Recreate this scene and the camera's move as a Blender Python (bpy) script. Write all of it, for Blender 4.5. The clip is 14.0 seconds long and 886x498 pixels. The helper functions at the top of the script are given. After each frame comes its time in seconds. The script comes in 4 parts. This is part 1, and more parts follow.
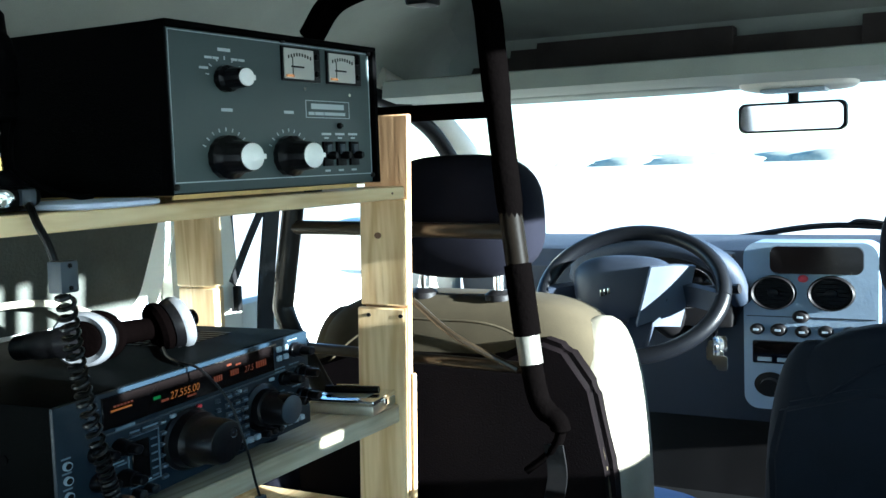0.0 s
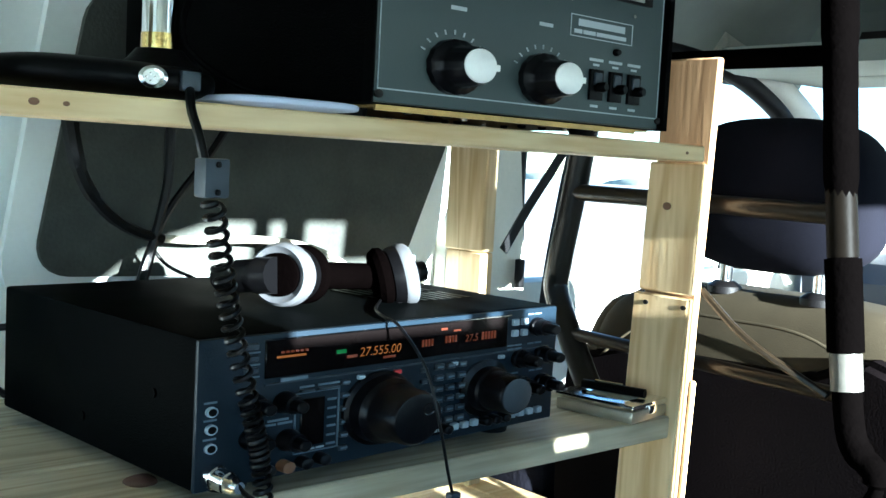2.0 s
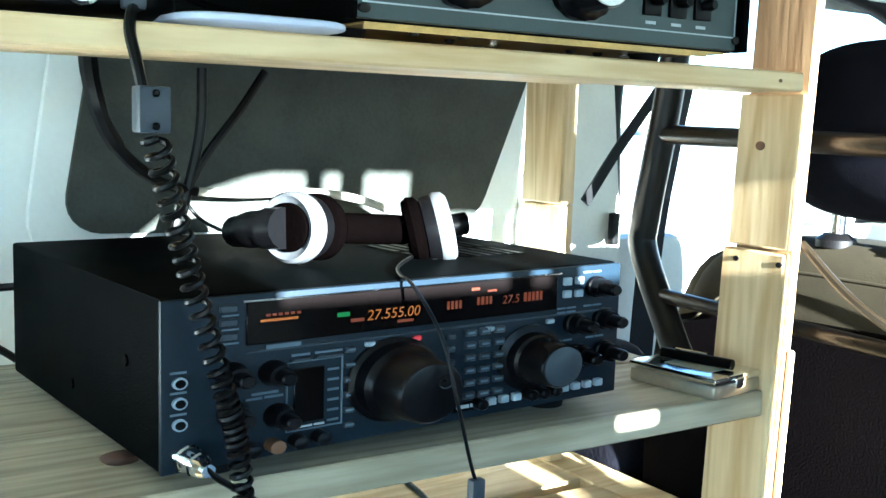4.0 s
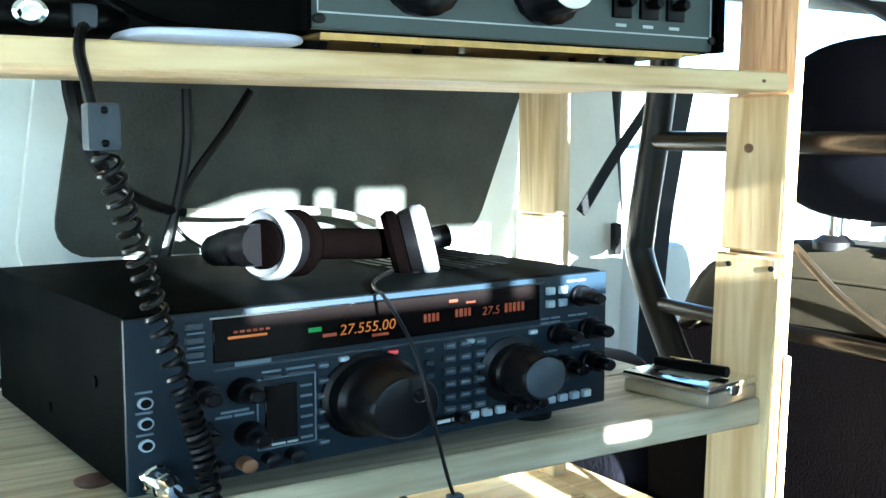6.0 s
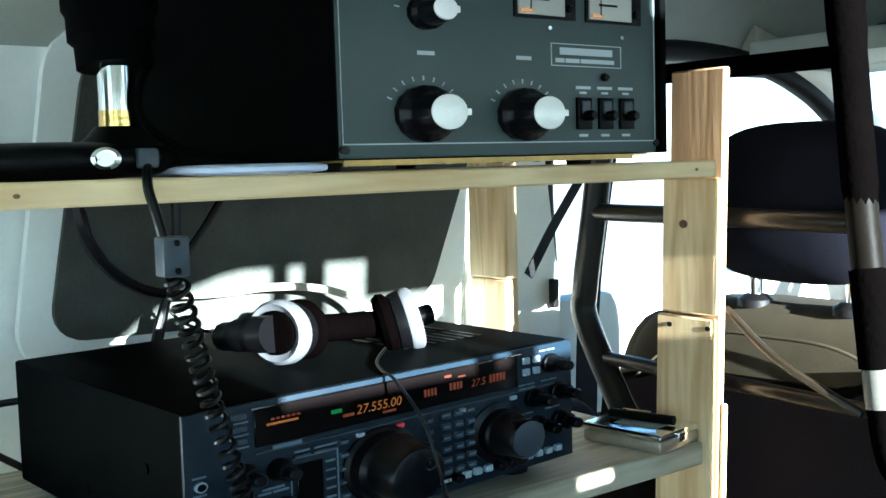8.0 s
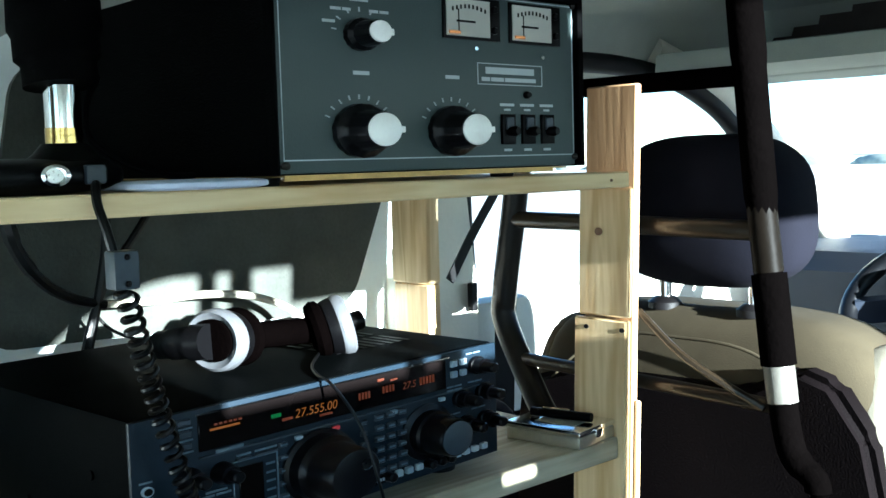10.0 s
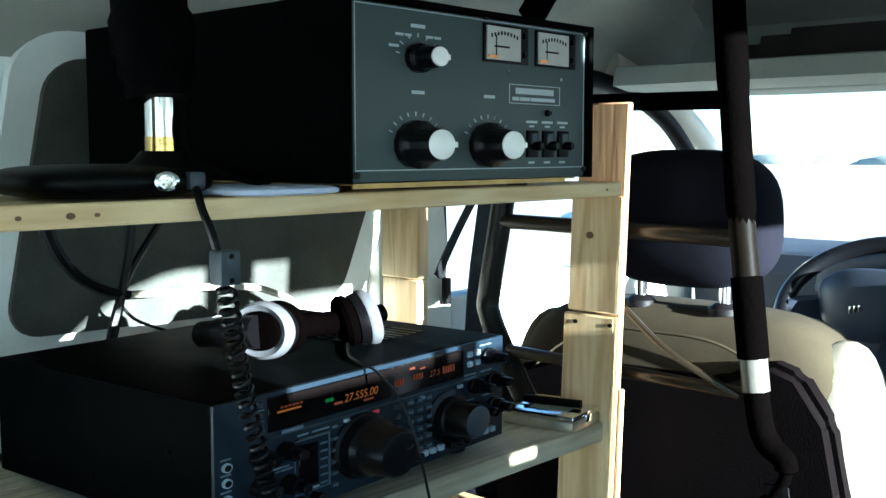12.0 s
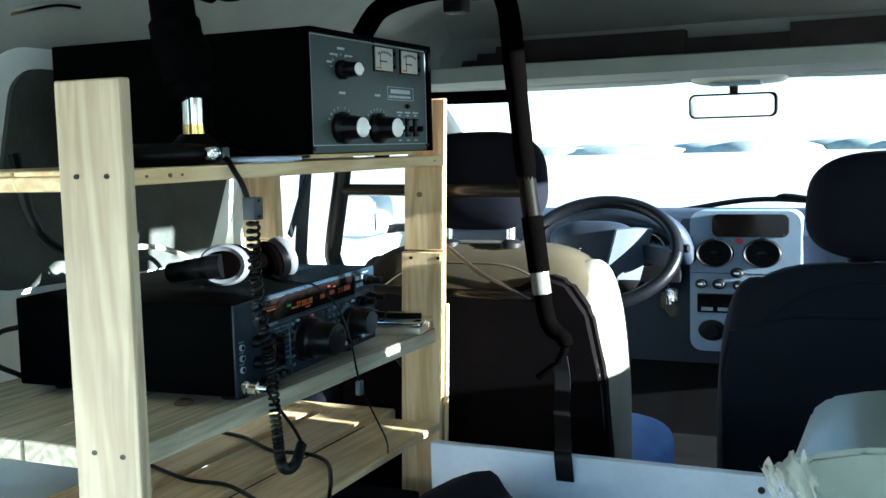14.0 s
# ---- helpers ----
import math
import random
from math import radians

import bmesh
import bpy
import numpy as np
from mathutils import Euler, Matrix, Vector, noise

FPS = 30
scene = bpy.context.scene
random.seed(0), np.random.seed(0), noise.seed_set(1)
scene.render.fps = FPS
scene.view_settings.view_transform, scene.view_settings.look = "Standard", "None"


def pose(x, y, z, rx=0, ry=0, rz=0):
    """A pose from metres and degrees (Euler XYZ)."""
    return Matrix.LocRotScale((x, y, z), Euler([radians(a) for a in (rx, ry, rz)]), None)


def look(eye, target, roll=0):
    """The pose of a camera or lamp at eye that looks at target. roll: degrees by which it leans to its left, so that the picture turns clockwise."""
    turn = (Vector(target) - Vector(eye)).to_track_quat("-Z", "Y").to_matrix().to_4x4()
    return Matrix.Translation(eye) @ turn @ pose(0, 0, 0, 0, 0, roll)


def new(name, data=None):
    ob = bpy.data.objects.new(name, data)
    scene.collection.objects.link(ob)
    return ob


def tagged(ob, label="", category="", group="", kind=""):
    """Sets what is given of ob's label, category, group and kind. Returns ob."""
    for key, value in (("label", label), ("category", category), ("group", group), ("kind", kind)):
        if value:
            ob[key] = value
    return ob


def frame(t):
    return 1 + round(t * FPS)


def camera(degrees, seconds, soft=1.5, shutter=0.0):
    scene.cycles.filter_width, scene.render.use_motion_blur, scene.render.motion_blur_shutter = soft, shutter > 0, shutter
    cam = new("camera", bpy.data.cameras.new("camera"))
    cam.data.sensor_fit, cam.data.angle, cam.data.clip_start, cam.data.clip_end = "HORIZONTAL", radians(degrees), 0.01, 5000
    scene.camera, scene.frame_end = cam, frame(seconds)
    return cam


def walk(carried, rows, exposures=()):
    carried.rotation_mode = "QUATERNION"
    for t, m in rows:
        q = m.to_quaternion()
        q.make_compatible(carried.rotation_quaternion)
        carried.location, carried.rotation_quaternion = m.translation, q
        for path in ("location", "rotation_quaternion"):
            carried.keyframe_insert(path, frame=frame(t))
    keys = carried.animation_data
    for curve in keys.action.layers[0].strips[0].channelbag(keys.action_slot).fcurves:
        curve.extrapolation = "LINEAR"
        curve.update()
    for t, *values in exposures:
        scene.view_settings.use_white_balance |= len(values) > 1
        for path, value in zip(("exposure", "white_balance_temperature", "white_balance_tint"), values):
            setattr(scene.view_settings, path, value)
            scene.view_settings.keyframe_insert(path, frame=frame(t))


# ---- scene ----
cam = camera(46.0, 14.0)
PATH = [
    (0, (0.666, -0.702, 1.024), (-0.293, 1.045, 0.853), -2.0),
    (0.5, (0.65, -0.635, 1.018), (-0.505, 0.989, 0.847), -0.9),
    (1, (0.621, -0.575, 1.008), (-0.671, 0.946, 0.878), 1.3),
    (1.5, (0.602, -0.494, 0.979), (-0.815, 0.911, 0.836), 4.4),
    (2, (0.613, -0.457, 0.957), (-0.882, 0.863, 0.798), 3.0),
    (2.5, (0.599, -0.41, 0.951), (-0.927, 0.863, 0.727), 3.1),
    (3, (0.588, -0.374, 0.951), (-0.992, 0.825, 0.698), 3.2),
    (5.5, (0.569, -0.234, 0.918), (-1.141, 0.78, 0.708), 0.3),
    (6, (0.59, -0.26, 0.933), (-1.108, 0.777, 0.727), -0.1),
    (6.5, (0.601, -0.311, 0.959), (-1.074, 0.764, 0.759), -0.1),
    (7, (0.617, -0.337, 0.967), (-1.044, 0.76, 0.769), -2.5),
    (7.5, (0.632, -0.362, 0.979), (-0.995, 0.788, 0.805), -2.9),
    (8, (0.637, -0.385, 0.994), (-0.951, 0.82, 0.835), -1.7),
    (8.5, (0.65, -0.397, 0.997), (-0.906, 0.853, 0.863), -1.8),
    (9, (0.664, -0.408, 0.994), (-0.858, 0.882, 0.857), -1.9),
    (11.5, (0.641, -0.511, 1.027), (-0.759, 0.904, 0.838), -0.5),
    (12, (0.635, -0.584, 1.027), (-0.698, 0.896, 0.841), 0.0),
    (12.5, (0.605, -0.726, 1.021), (-0.583, 0.872, 0.832), -0.6),
    (13, (0.597, -0.868, 1.023), (-0.499, 0.792, 0.813), -2.7),
    (13.5, (0.632, -0.973, 1.007), (-0.284, 0.794, 0.813), -3.0),
    (14, (0.688, -1.11, 1.006), (-0.14, 0.7, 0.81), -1.5),
]
EXPOSURES = [(0.0, 3.60, 5500, -2), (1.5, 3.62, 5500, -2), (3.0, 4.22, 5500, -2), (6.5, 4.60, 5500, -2), (7.5, 4.08, 5500, -2), (9.0, 3.54, 5500, -2), (12.5, 3.42, 5500, -2), (14.0, 3.38, 5500, -2)]
walk(cam, [(t, look(eye, target, roll)) for t, eye, target, roll in PATH], EXPOSURES)

# ---- world, sun, exposure ----
SUN_TO = Vector((1.0, -0.06, 0.155)).normalized()
world = bpy.data.worlds.new("daylight")
scene.world = world
world.use_nodes = True
wn = world.node_tree
sky = wn.nodes.new("ShaderNodeTexSky")
sky.sky_type, sky.sun_disc = "NISHITA", False
sky.air_density, sky.dust_density, sky.ozone_density = 0.7, 0.0, 2.0
sky.sun_elevation = math.asin(SUN_TO.z)
sky.sun_rotation = math.atan2(SUN_TO.x, SUN_TO.y)
wn.nodes["Background"].inputs["Strength"].default_value = 0.056
wn.links.new(sky.outputs["Color"], wn.nodes["Background"].inputs["Color"])
sun = new("sun", bpy.data.lights.new("sun", "SUN"))
sun.data.energy, sun.data.angle, sun.data.color = 5.0, radians(0.5), (1.0, 0.96, 0.90)
sun.matrix_world = look(SUN_TO * 10, (0, 0, 0))


# ---- materials ----
def material(name, colour, rough=0.6, metal=0.0, vary=0.25, scale=12.0, fine=160.0, bump=0.15, coat=0.0, stretch=(1, 1, 1), sheen=0.0, gloss=0.5):
    """A surface with stains at a large scale and grain at a small one."""
    m = bpy.data.materials.new(name)
    m.use_nodes = True
    n, l = m.node_tree.nodes, m.node_tree.links
    b = n["Principled BSDF"]
    tc, mp = n.new("ShaderNodeTexCoord"), n.new("ShaderNodeMapping")
    mp.inputs["Scale"].default_value = stretch
    l.new(tc.outputs["Object"], mp.inputs["Vector"])
    big, small = n.new("ShaderNodeTexNoise"), n.new("ShaderNodeTexNoise")
    for t, s, d in ((big, scale, 4), (small, fine, 3)):
        t.inputs["Scale"].default_value, t.inputs["Detail"].default_value = s, d
        l.new(mp.outputs["Vector"], t.inputs["Vector"])
    mix = n.new("ShaderNodeMath")
    mix.operation = "MULTIPLY_ADD"
    mix.inputs[1].default_value = 0.35
    l.new(small.outputs["Fac"], mix.inputs[0])
    l.new(big.outputs["Fac"], mix.inputs[2])
    ramp = n.new("ShaderNodeValToRGB")
    ramp.color_ramp.elements[0].position, ramp.color_ramp.elements[1].position = 0.35, 0.95
    ramp.color_ramp.elements[0].color = (*[c * (1 - vary) for c in colour], 1)
    ramp.color_ramp.elements[1].color = (*[min(1, c * (1 + vary)) for c in colour], 1)
    l.new(mix.outputs[0], ramp.inputs["Fac"])
    l.new(ramp.outputs["Color"], b.inputs["Base Color"])
    rr = n.new("ShaderNodeMapRange")
    rr.inputs["To Min"].default_value, rr.inputs["To Max"].default_value = max(0.02, rough - 0.12), min(1, rough + 0.12)
    l.new(big.outputs["Fac"], rr.inputs["Value"])
    l.new(rr.outputs["Result"], b.inputs["Roughness"])
    b.inputs["Metallic"].default_value = metal
    b.inputs["Specular IOR Level"].default_value = gloss
    b.inputs["Coat Weight"].default_value = coat
    b.inputs["Sheen Weight"].default_value = sheen
    if bump:
        bp = n.new("ShaderNodeBump")
        bp.inputs["Strength"].default_value, bp.inputs["Distance"].default_value = bump, 0.002
        l.new(small.outputs["Fac"], bp.inputs["Height"])
        l.new(bp.outputs["Normal"], b.inputs["Normal"])
    return m


def wood(name, light, dark, axis):
    """Sawn pine with its grain along one axis, knots and a per-board shift."""
    m = bpy.data.materials.new(name)
    m.use_nodes = True
    n, l = m.node_tree.nodes, m.node_tree.links
    b = n["Principled BSDF"]
    tc, mp, info, add = n.new("ShaderNodeTexCoord"), n.new("ShaderNodeMapping"), n.new("ShaderNodeObjectInfo"), n.new("ShaderNodeVectorMath")
    s = [14.0, 14.0, 14.0]
    s[axis] = 1.1
    mp.inputs["Scale"].default_value = s
    l.new(tc.outputs["Object"], add.inputs[0])
    l.new(info.outputs["Random"], add.inputs[1])
    l.new(add.outputs["Vector"], mp.inputs["Vector"])
    rings, fibre, stain = n.new("ShaderNodeTexNoise"), n.new("ShaderNodeTexNoise"), n.new("ShaderNodeTexNoise")
    rings.inputs["Scale"].default_value, rings.inputs["Detail"].default_value, rings.inputs["Distortion"].default_value = 1.6, 2, 0.6
    fibre.inputs["Scale"].default_value, fibre.inputs["Detail"].default_value = 14.0, 6
    stain.inputs["Scale"].default_value = 9.0
    l.new(mp.outputs["Vector"], rings.inputs["Vector"])
    l.new(mp.outputs["Vector"], fibre.inputs["Vector"])
    l.new(tc.outputs["Object"], stain.inputs["Vector"])
    wave = n.new("ShaderNodeMath")
    wave.operation = "MULTIPLY"
    wave.inputs[1].default_value = 34.0
    sine = n.new("ShaderNodeMath")
    sine.operation = "SINE"
    l.new(rings.outputs["Fac"], wave.inputs[0])
    l.new(wave.outputs[0], sine.inputs[0])
    mr = n.new("ShaderNodeMapRange")
    mr.inputs["From Min"].default_value = -1
    l.new(sine.outputs[0], mr.inputs["Value"])
    mix = n.new("ShaderNodeMix")
    mix.data_type = "FLOAT"
    mix.inputs["Factor"].default_value = 0.62
    l.new(mr.outputs["Result"], mix.inputs["A"])
    l.new(fibre.outputs["Fac"], mix.inputs["B"])
    ramp = n.new("ShaderNodeValToRGB")
    ramp.color_ramp.elements[0].position, ramp.color_ramp.elements[1].position = 0.22, 0.75
    ramp.color_ramp.elements[0].color, ramp.color_ramp.elements[1].color = (*dark, 1), (*light, 1)
    l.new(mix.outputs["Result"], ramp.inputs["Fac"])
    hue = n.new("ShaderNodeMix")
    hue.data_type, hue.blend_type = "RGBA", "MULTIPLY"
    hue.inputs["Factor"].default_value = 0.35
    l.new(ramp.outputs["Color"], hue.inputs["A"])
    l.new(stain.outputs["Fac"], hue.inputs["B"])
    l.new(hue.outputs["Result"], b.inputs["Base Color"])
    b.inputs["Roughness"].default_value = 0.62
    bp = n.new("ShaderNodeBump")
    bp.inputs["Strength"].default_value, bp.inputs["Distance"].default_value = 0.25, 0.001
    l.new(fibre.outputs["Fac"], bp.inputs["Height"])
    l.new(bp.outputs["Normal"], b.inputs["Normal"])
    return m


def glow(name, colour, strength):
    m = bpy.data.materials.new(name)
    m.use_nodes = True
    b = m.node_tree.nodes["Principled BSDF"]
    b.inputs["Base Color"].default_value = (*[c * 0.08 for c in colour], 1)
    b.inputs["Emission Color"].default_value = (*colour, 1)
    b.inputs["Emission Strength"].default_value = strength
    return m


def clear(name, colour=(1, 1, 1), rough=0.0, ior=1.45):
    m = bpy.data.materials.new(name)
    m.use_nodes = True
    b = m.node_tree.nodes["Principled BSDF"]
    b.inputs["Base Color"].default_value = (*colour, 1)
    b.inputs["Transmission Weight"].default_value = 1.0
    b.inputs["Roughness"].default_value = rough
    b.inputs["IOR"].default_value = ior
    return m


PINE_Y = wood("pine_lengthwise", (0.94, 0.73, 0.42), (0.74, 0.50, 0.24), 1)
PINE_Z = wood("pine_upright", (0.93, 0.71, 0.41), (0.66, 0.43, 0.20), 2)
PINE_SHADED = wood("shaded_pine_upright", (0.50, 0.31, 0.16), (0.33, 0.19, 0.09), 2)
PINE_GREY = wood("weathered_pine", (0.62, 0.56, 0.41), (0.36, 0.31, 0.21), 1)
PINE_DULL = wood("dull_pine_upright", (0.58, 0.47, 0.31), (0.40, 0.30, 0.18), 2)
KNOT = material("wood_knot", (0.16, 0.075, 0.035), 0.6)
BARK = material("bark_flake", (0.06, 0.026, 0.016), 0.8, bump=0.6)
STEEL = material("screw_steel", (0.020, 0.018, 0.016), 0.5, 0.3, gloss=0.2)
WHITE_PAINT = material("van_white_paint", (0.82, 0.87, 0.86), 0.32, coat=0.3, vary=0.07, scale=5, bump=0.03)
CREAM_TRIM = material("cream_trim", (0.60, 0.58, 0.50), 0.55, vary=0.1, scale=8)
LINER = material("roof_liner", (0.30, 0.32, 0.28), 0.95, vary=0.12, scale=10, fine=500, bump=0.3)
RECESS_SHADE = material("parcel_recess_shade", (0.050, 0.042, 0.040), 0.95, vary=0.3, fine=500, gloss=0.1)
FELT = material("grey_side_panel", (0.058, 0.062, 0.055), 0.92, vary=0.35, scale=14, fine=220, bump=0.35, gloss=0.2)
RUBBER = material("black_rubber", (0.003, 0.003, 0.0035), 0.6, vary=0.2, gloss=0.15)
CABLE = material("black_cable", (0.0018, 0.0018, 0.0022), 0.34, vary=0.2, gloss=0.2)
CABLE_SUNLIT = material("sunlit_cable", (0.45, 0.42, 0.34), 0.5)
CASE = material("black_case_paint", (0.0007, 0.0007, 0.0008), 0.7, vary=0.2, fine=700, bump=0.25, gloss=0.02)
RIG_CASE = material("charcoal_case_paint", (0.0008, 0.0011, 0.0012), 0.55, vary=0.2, fine=700, bump=0.25, gloss=0.008)
RIG_FACE = material("slate_panel", (0.0065, 0.0130, 0.0215), 0.42, vary=0.15, fine=600, bump=0.1, gloss=0.15)
AMP_FACE = material("grey_green_panel", (0.043, 0.062, 0.062), 0.45, vary=0.08, scale=5, fine=600, bump=0.08, gloss=0.3)
BLACK_PLASTIC = material("black_plastic", (0.0015, 0.0015, 0.0018), 0.35, vary=0.2, gloss=0.08)
KNOB_PLASTIC = material("knob_plastic", (0.0022, 0.0020, 0.003), 0.3, vary=0.2, gloss=0.2)
SPUN = material("spun_aluminium", (0.88, 0.88, 0.86), 0.32, 0.10, vary=0.08, fine=300)
CHROME = material("chrome", (0.8, 0.8, 0.8), 0.12, 1.0, vary=0.05, bump=0.0)
GOLD_PLATE = material("passivated_steel", (0.42, 0.27, 0.09), 0.45, 0.55, vary=0.35, scale=40, fine=300)
TIN = material("scuffed_tin", (0.50, 0.46, 0.38), 0.34, 0.8, vary=0.25)
BRASS = material("brass", (0.72, 0.50, 0.18), 0.22, 1.0, vary=0.1)
INK = material("pale_ink", (0.40, 0.45, 0.48), 0.6, vary=0.05, bump=0)
INK_DIM = material("dim_blue_ink", (0.10, 0.14, 0.18), 0.6, vary=0.05, bump=0)
KEY = material("key_plastic", (0.035, 0.045, 0.058), 0.45, vary=0.1, gloss=0.3)
KEY_LIGHT = material("pale_key_plastic", (0.30, 0.36, 0.42), 0.4, vary=0.08)
GLASS_DARK = material("smoked_window", (0.004, 0.003, 0.003), 0.10, vary=0.1, bump=0, gloss=0.22)
METER_PAPER = material("meter_paper", (0.40, 0.40, 0.36), 0.6, vary=0.06, bump=0)
AMBER = glow("amber_digits", (1.0, 0.28, 0.03), 0.019)
AMBER_DIM = glow("amber_dim", (0.9, 0.14, 0.02), 0.007)
GREEN = glow("green_lamp", (0.05, 0.7, 0.12), 0.011)
LAMP_WARM = glow("meter_bulb", (1.0, 0.42, 0.12), 0.045)
EAR_GREY = material("ear_ring_silver", (0.10, 0.105, 0.115), 0.4, 0.2, vary=0.08)
EAR_PAD = material("ear_pad_leather", (0.0006, 0.0004, 0.0004), 0.7, vary=0.3, bump=0.4, gloss=0.0)
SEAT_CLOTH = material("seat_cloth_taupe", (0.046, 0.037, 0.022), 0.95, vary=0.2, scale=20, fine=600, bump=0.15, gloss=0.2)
SEAT_SUNWARD = material("sunward_side_cloth", (0.20, 0.185, 0.145), 0.95, vary=0.2, scale=20, fine=600, bump=0.15, gloss=0.2)
# driver's back panel: the shade below the guard rung is in this colour
SEAT_BACK_SHADED = material("seat_back_shaded", (0.0022, 0.0013, 0.0016), 0.8, vary=0.25, scale=16, fine=400, bump=0.3, gloss=0.05)
HEAD_CLOTH = material("headrest_cloth", (0.0065, 0.0066, 0.011), 0.95, vary=0.2, scale=20, fine=600, bump=0.15, gloss=0.08)
NAVY_CLOTH = material("seat_cloth_navy", (0.006, 0.008, 0.013), 0.9, vary=0.25, scale=18, fine=600, bump=0.15, gloss=0.1)
BLUE_CLOTH = material("seat_cloth_blue", (0.06, 0.13, 0.32), 0.9, vary=0.25, fine=600)
DASH = material("dash_plastic", (0.012, 0.019, 0.034), 0.6, vary=0.15, fine=700, bump=0.3, gloss=0.3)
DASH_DARK = material("dark_plastic", (0.005, 0.0045, 0.005), 0.5, vary=0.2, fine=600, gloss=0.2)
CONSOLE = material("console_silver_blue", (0.24, 0.31, 0.40), 0.38, 0.2, vary=0.06)
HUB_DARK = material("wheel_hub_plastic", (0.022, 0.028, 0.042), 0.45, vary=0.15, fine=600, bump=0.1, gloss=0.3)
WHEEL = material("wheel_plastic", (0.004, 0.0045, 0.006), 0.36, gloss=0.25, vary=0.2, fine=600, bump=0.1)
HUB_SUNLIT = material("sunlit_hub_plastic", (0.075, 0.088, 0.115), 0.4, vary=0.15, fine=600, bump=0.1)
RED = material("red_button", (0.75, 0.05, 0.06), 0.4)
TUBE = material("painted_tube", (0.016, 0.011, 0.006), 0.34, 0.1, vary=0.25)
RAIL_SHADED = material("shaded_steel_rail", (0.0075, 0.0068, 0.0055), 0.36, 0.1, vary=0.3, gloss=0.3)
TUBE_DARK = material("dark_bare_tube", (0.0035, 0.0026, 0.0018), 0.5, vary=0.3, gloss=0.04)
TUBE_SUNLIT = material("sunlit_bare_tube", (0.12, 0.115, 0.10), 0.4, 0.3, vary=0.25)
FOAM = material("black_foam_sleeve", (0.0010, 0.0008, 0.0008), 0.8, vary=0.3, bump=0.5, gloss=0.0)
BOARD = material("pale_blue_board", (0.50, 0.55, 0.66), 0.55, vary=0.1)
FLOOR_MAT = material("ribbed_floor_rubber", (0.006, 0.006, 0.0065), 0.8, vary=0.3, gloss=0.1)
BAG_CLOTH = material("dark_bag_cloth", (0.006, 0.006, 0.010), 0.9, vary=0.4, bump=0.5, gloss=0.1)
BOX_GREY = material("grey_green_plastic_box", (0.26, 0.29, 0.25), 0.35, vary=0.1)
FILM = material("clear_plastic_film", (0.62, 0.60, 0.50), 0.12, vary=0.1, bump=0.5, fine=60)
FILM.node_tree.nodes["Principled BSDF"].inputs["Alpha"].default_value = 0.4
PANE = clear("window_glass", (1, 1, 1), 0.0, 1.02)
PAPER = material("bluish_paper", (0.55, 0.60, 0.78), 0.6, vary=0.06)
CONCRETE = material("sunlit_concrete", (0.55, 0.54, 0.50), 0.9, vary=0.12, scale=0.4, fine=6)
HEDGE = material("pale_scrub", (0.30, 0.33, 0.28), 0.95, vary=0.4, scale=0.3, fine=2)
MIRROR = material("mirror_glass", (0.9, 0.9, 0.9), 0.02, 1.0, vary=0.02, bump=0)


# ---- mesh helpers ----
FLAT = 0.775      # height to width of dials, rings and grips, flattened to fit the camera's view


def box(bm, x0, x1, y0, y1, z0, z1, bevel=0.0, seg=2):
    r = bmesh.ops.create_cube(bm, size=1.0)
    for v in r["verts"]:
        v.co = Vector((x0 + (v.co.x + 0.5) * (x1 - x0), y0 + (v.co.y + 0.5) * (y1 - y0), z0 + (v.co.z + 0.5) * (z1 - z0)))
    if bevel:
        edges = list({e for v in r["verts"] for e in v.link_edges})
        bmesh.ops.bevel(bm, geom=edges, offset=bevel, segments=seg, affect="EDGES", profile=0.6)
    return bm


def boxm(*a, **k):
    return box(bmesh.new(), *a, **k)


def lathe(bm, profile, base, axis, seg=28, flat=1.0, flutes=0, depth=0.0):
    """Turns (radius, distance) pairs round an axis that starts at base; flat squeezes the height."""
    axis = Vector(axis).normalized()
    side = axis.orthogonal().normalized()
    if abs(axis.z) < 0.9:
        side = Vector((0, 0, 1)).cross(axis).normalized()
    up = axis.cross(side)
    rings = []
    for r, d in profile:
        ring = []
        for i in range(seg):
            a = 2 * math.pi * i / seg
            rr = r * (1 - (depth if flutes and (i * flutes // seg) % 2 else 0))
            p = axis * d + (side * math.cos(a) + up * math.sin(a)) * rr
            p.z *= flat
            ring.append(bm.verts.new(Vector(base) + p))
        rings.append(ring)
    for a, b in zip(rings, rings[1:]):
        for i in range(seg):
            j = (i + 1) % seg
            bm.faces.new((a[i], a[j], b[j], b[i]))
    bm.faces.new(list(reversed(rings[0])))
    bm.faces.new(rings[-1])
    return bm


def smooth_path(points, n=8):
    p = [Vector(q) for q in points]
    if len(p) < 3:
        return p
    p = [2 * p[0] - p[1], *p, 2 * p[-1] - p[-2]]
    out = []
    for i in range(1, len(p) - 2):
        for k in range(n):
            t = k / n
            out.append(0.5 * (2 * p[i] + (p[i + 1] - p[i - 1]) * t + (2 * p[i - 1] - 5 * p[i] + 4 * p[i + 1] - p[i + 2]) * t * t
                              + (3 * p[i] - p[i - 1] - 3 * p[i + 1] + p[i + 2]) * t ** 3))
    return out + [p[-2]]


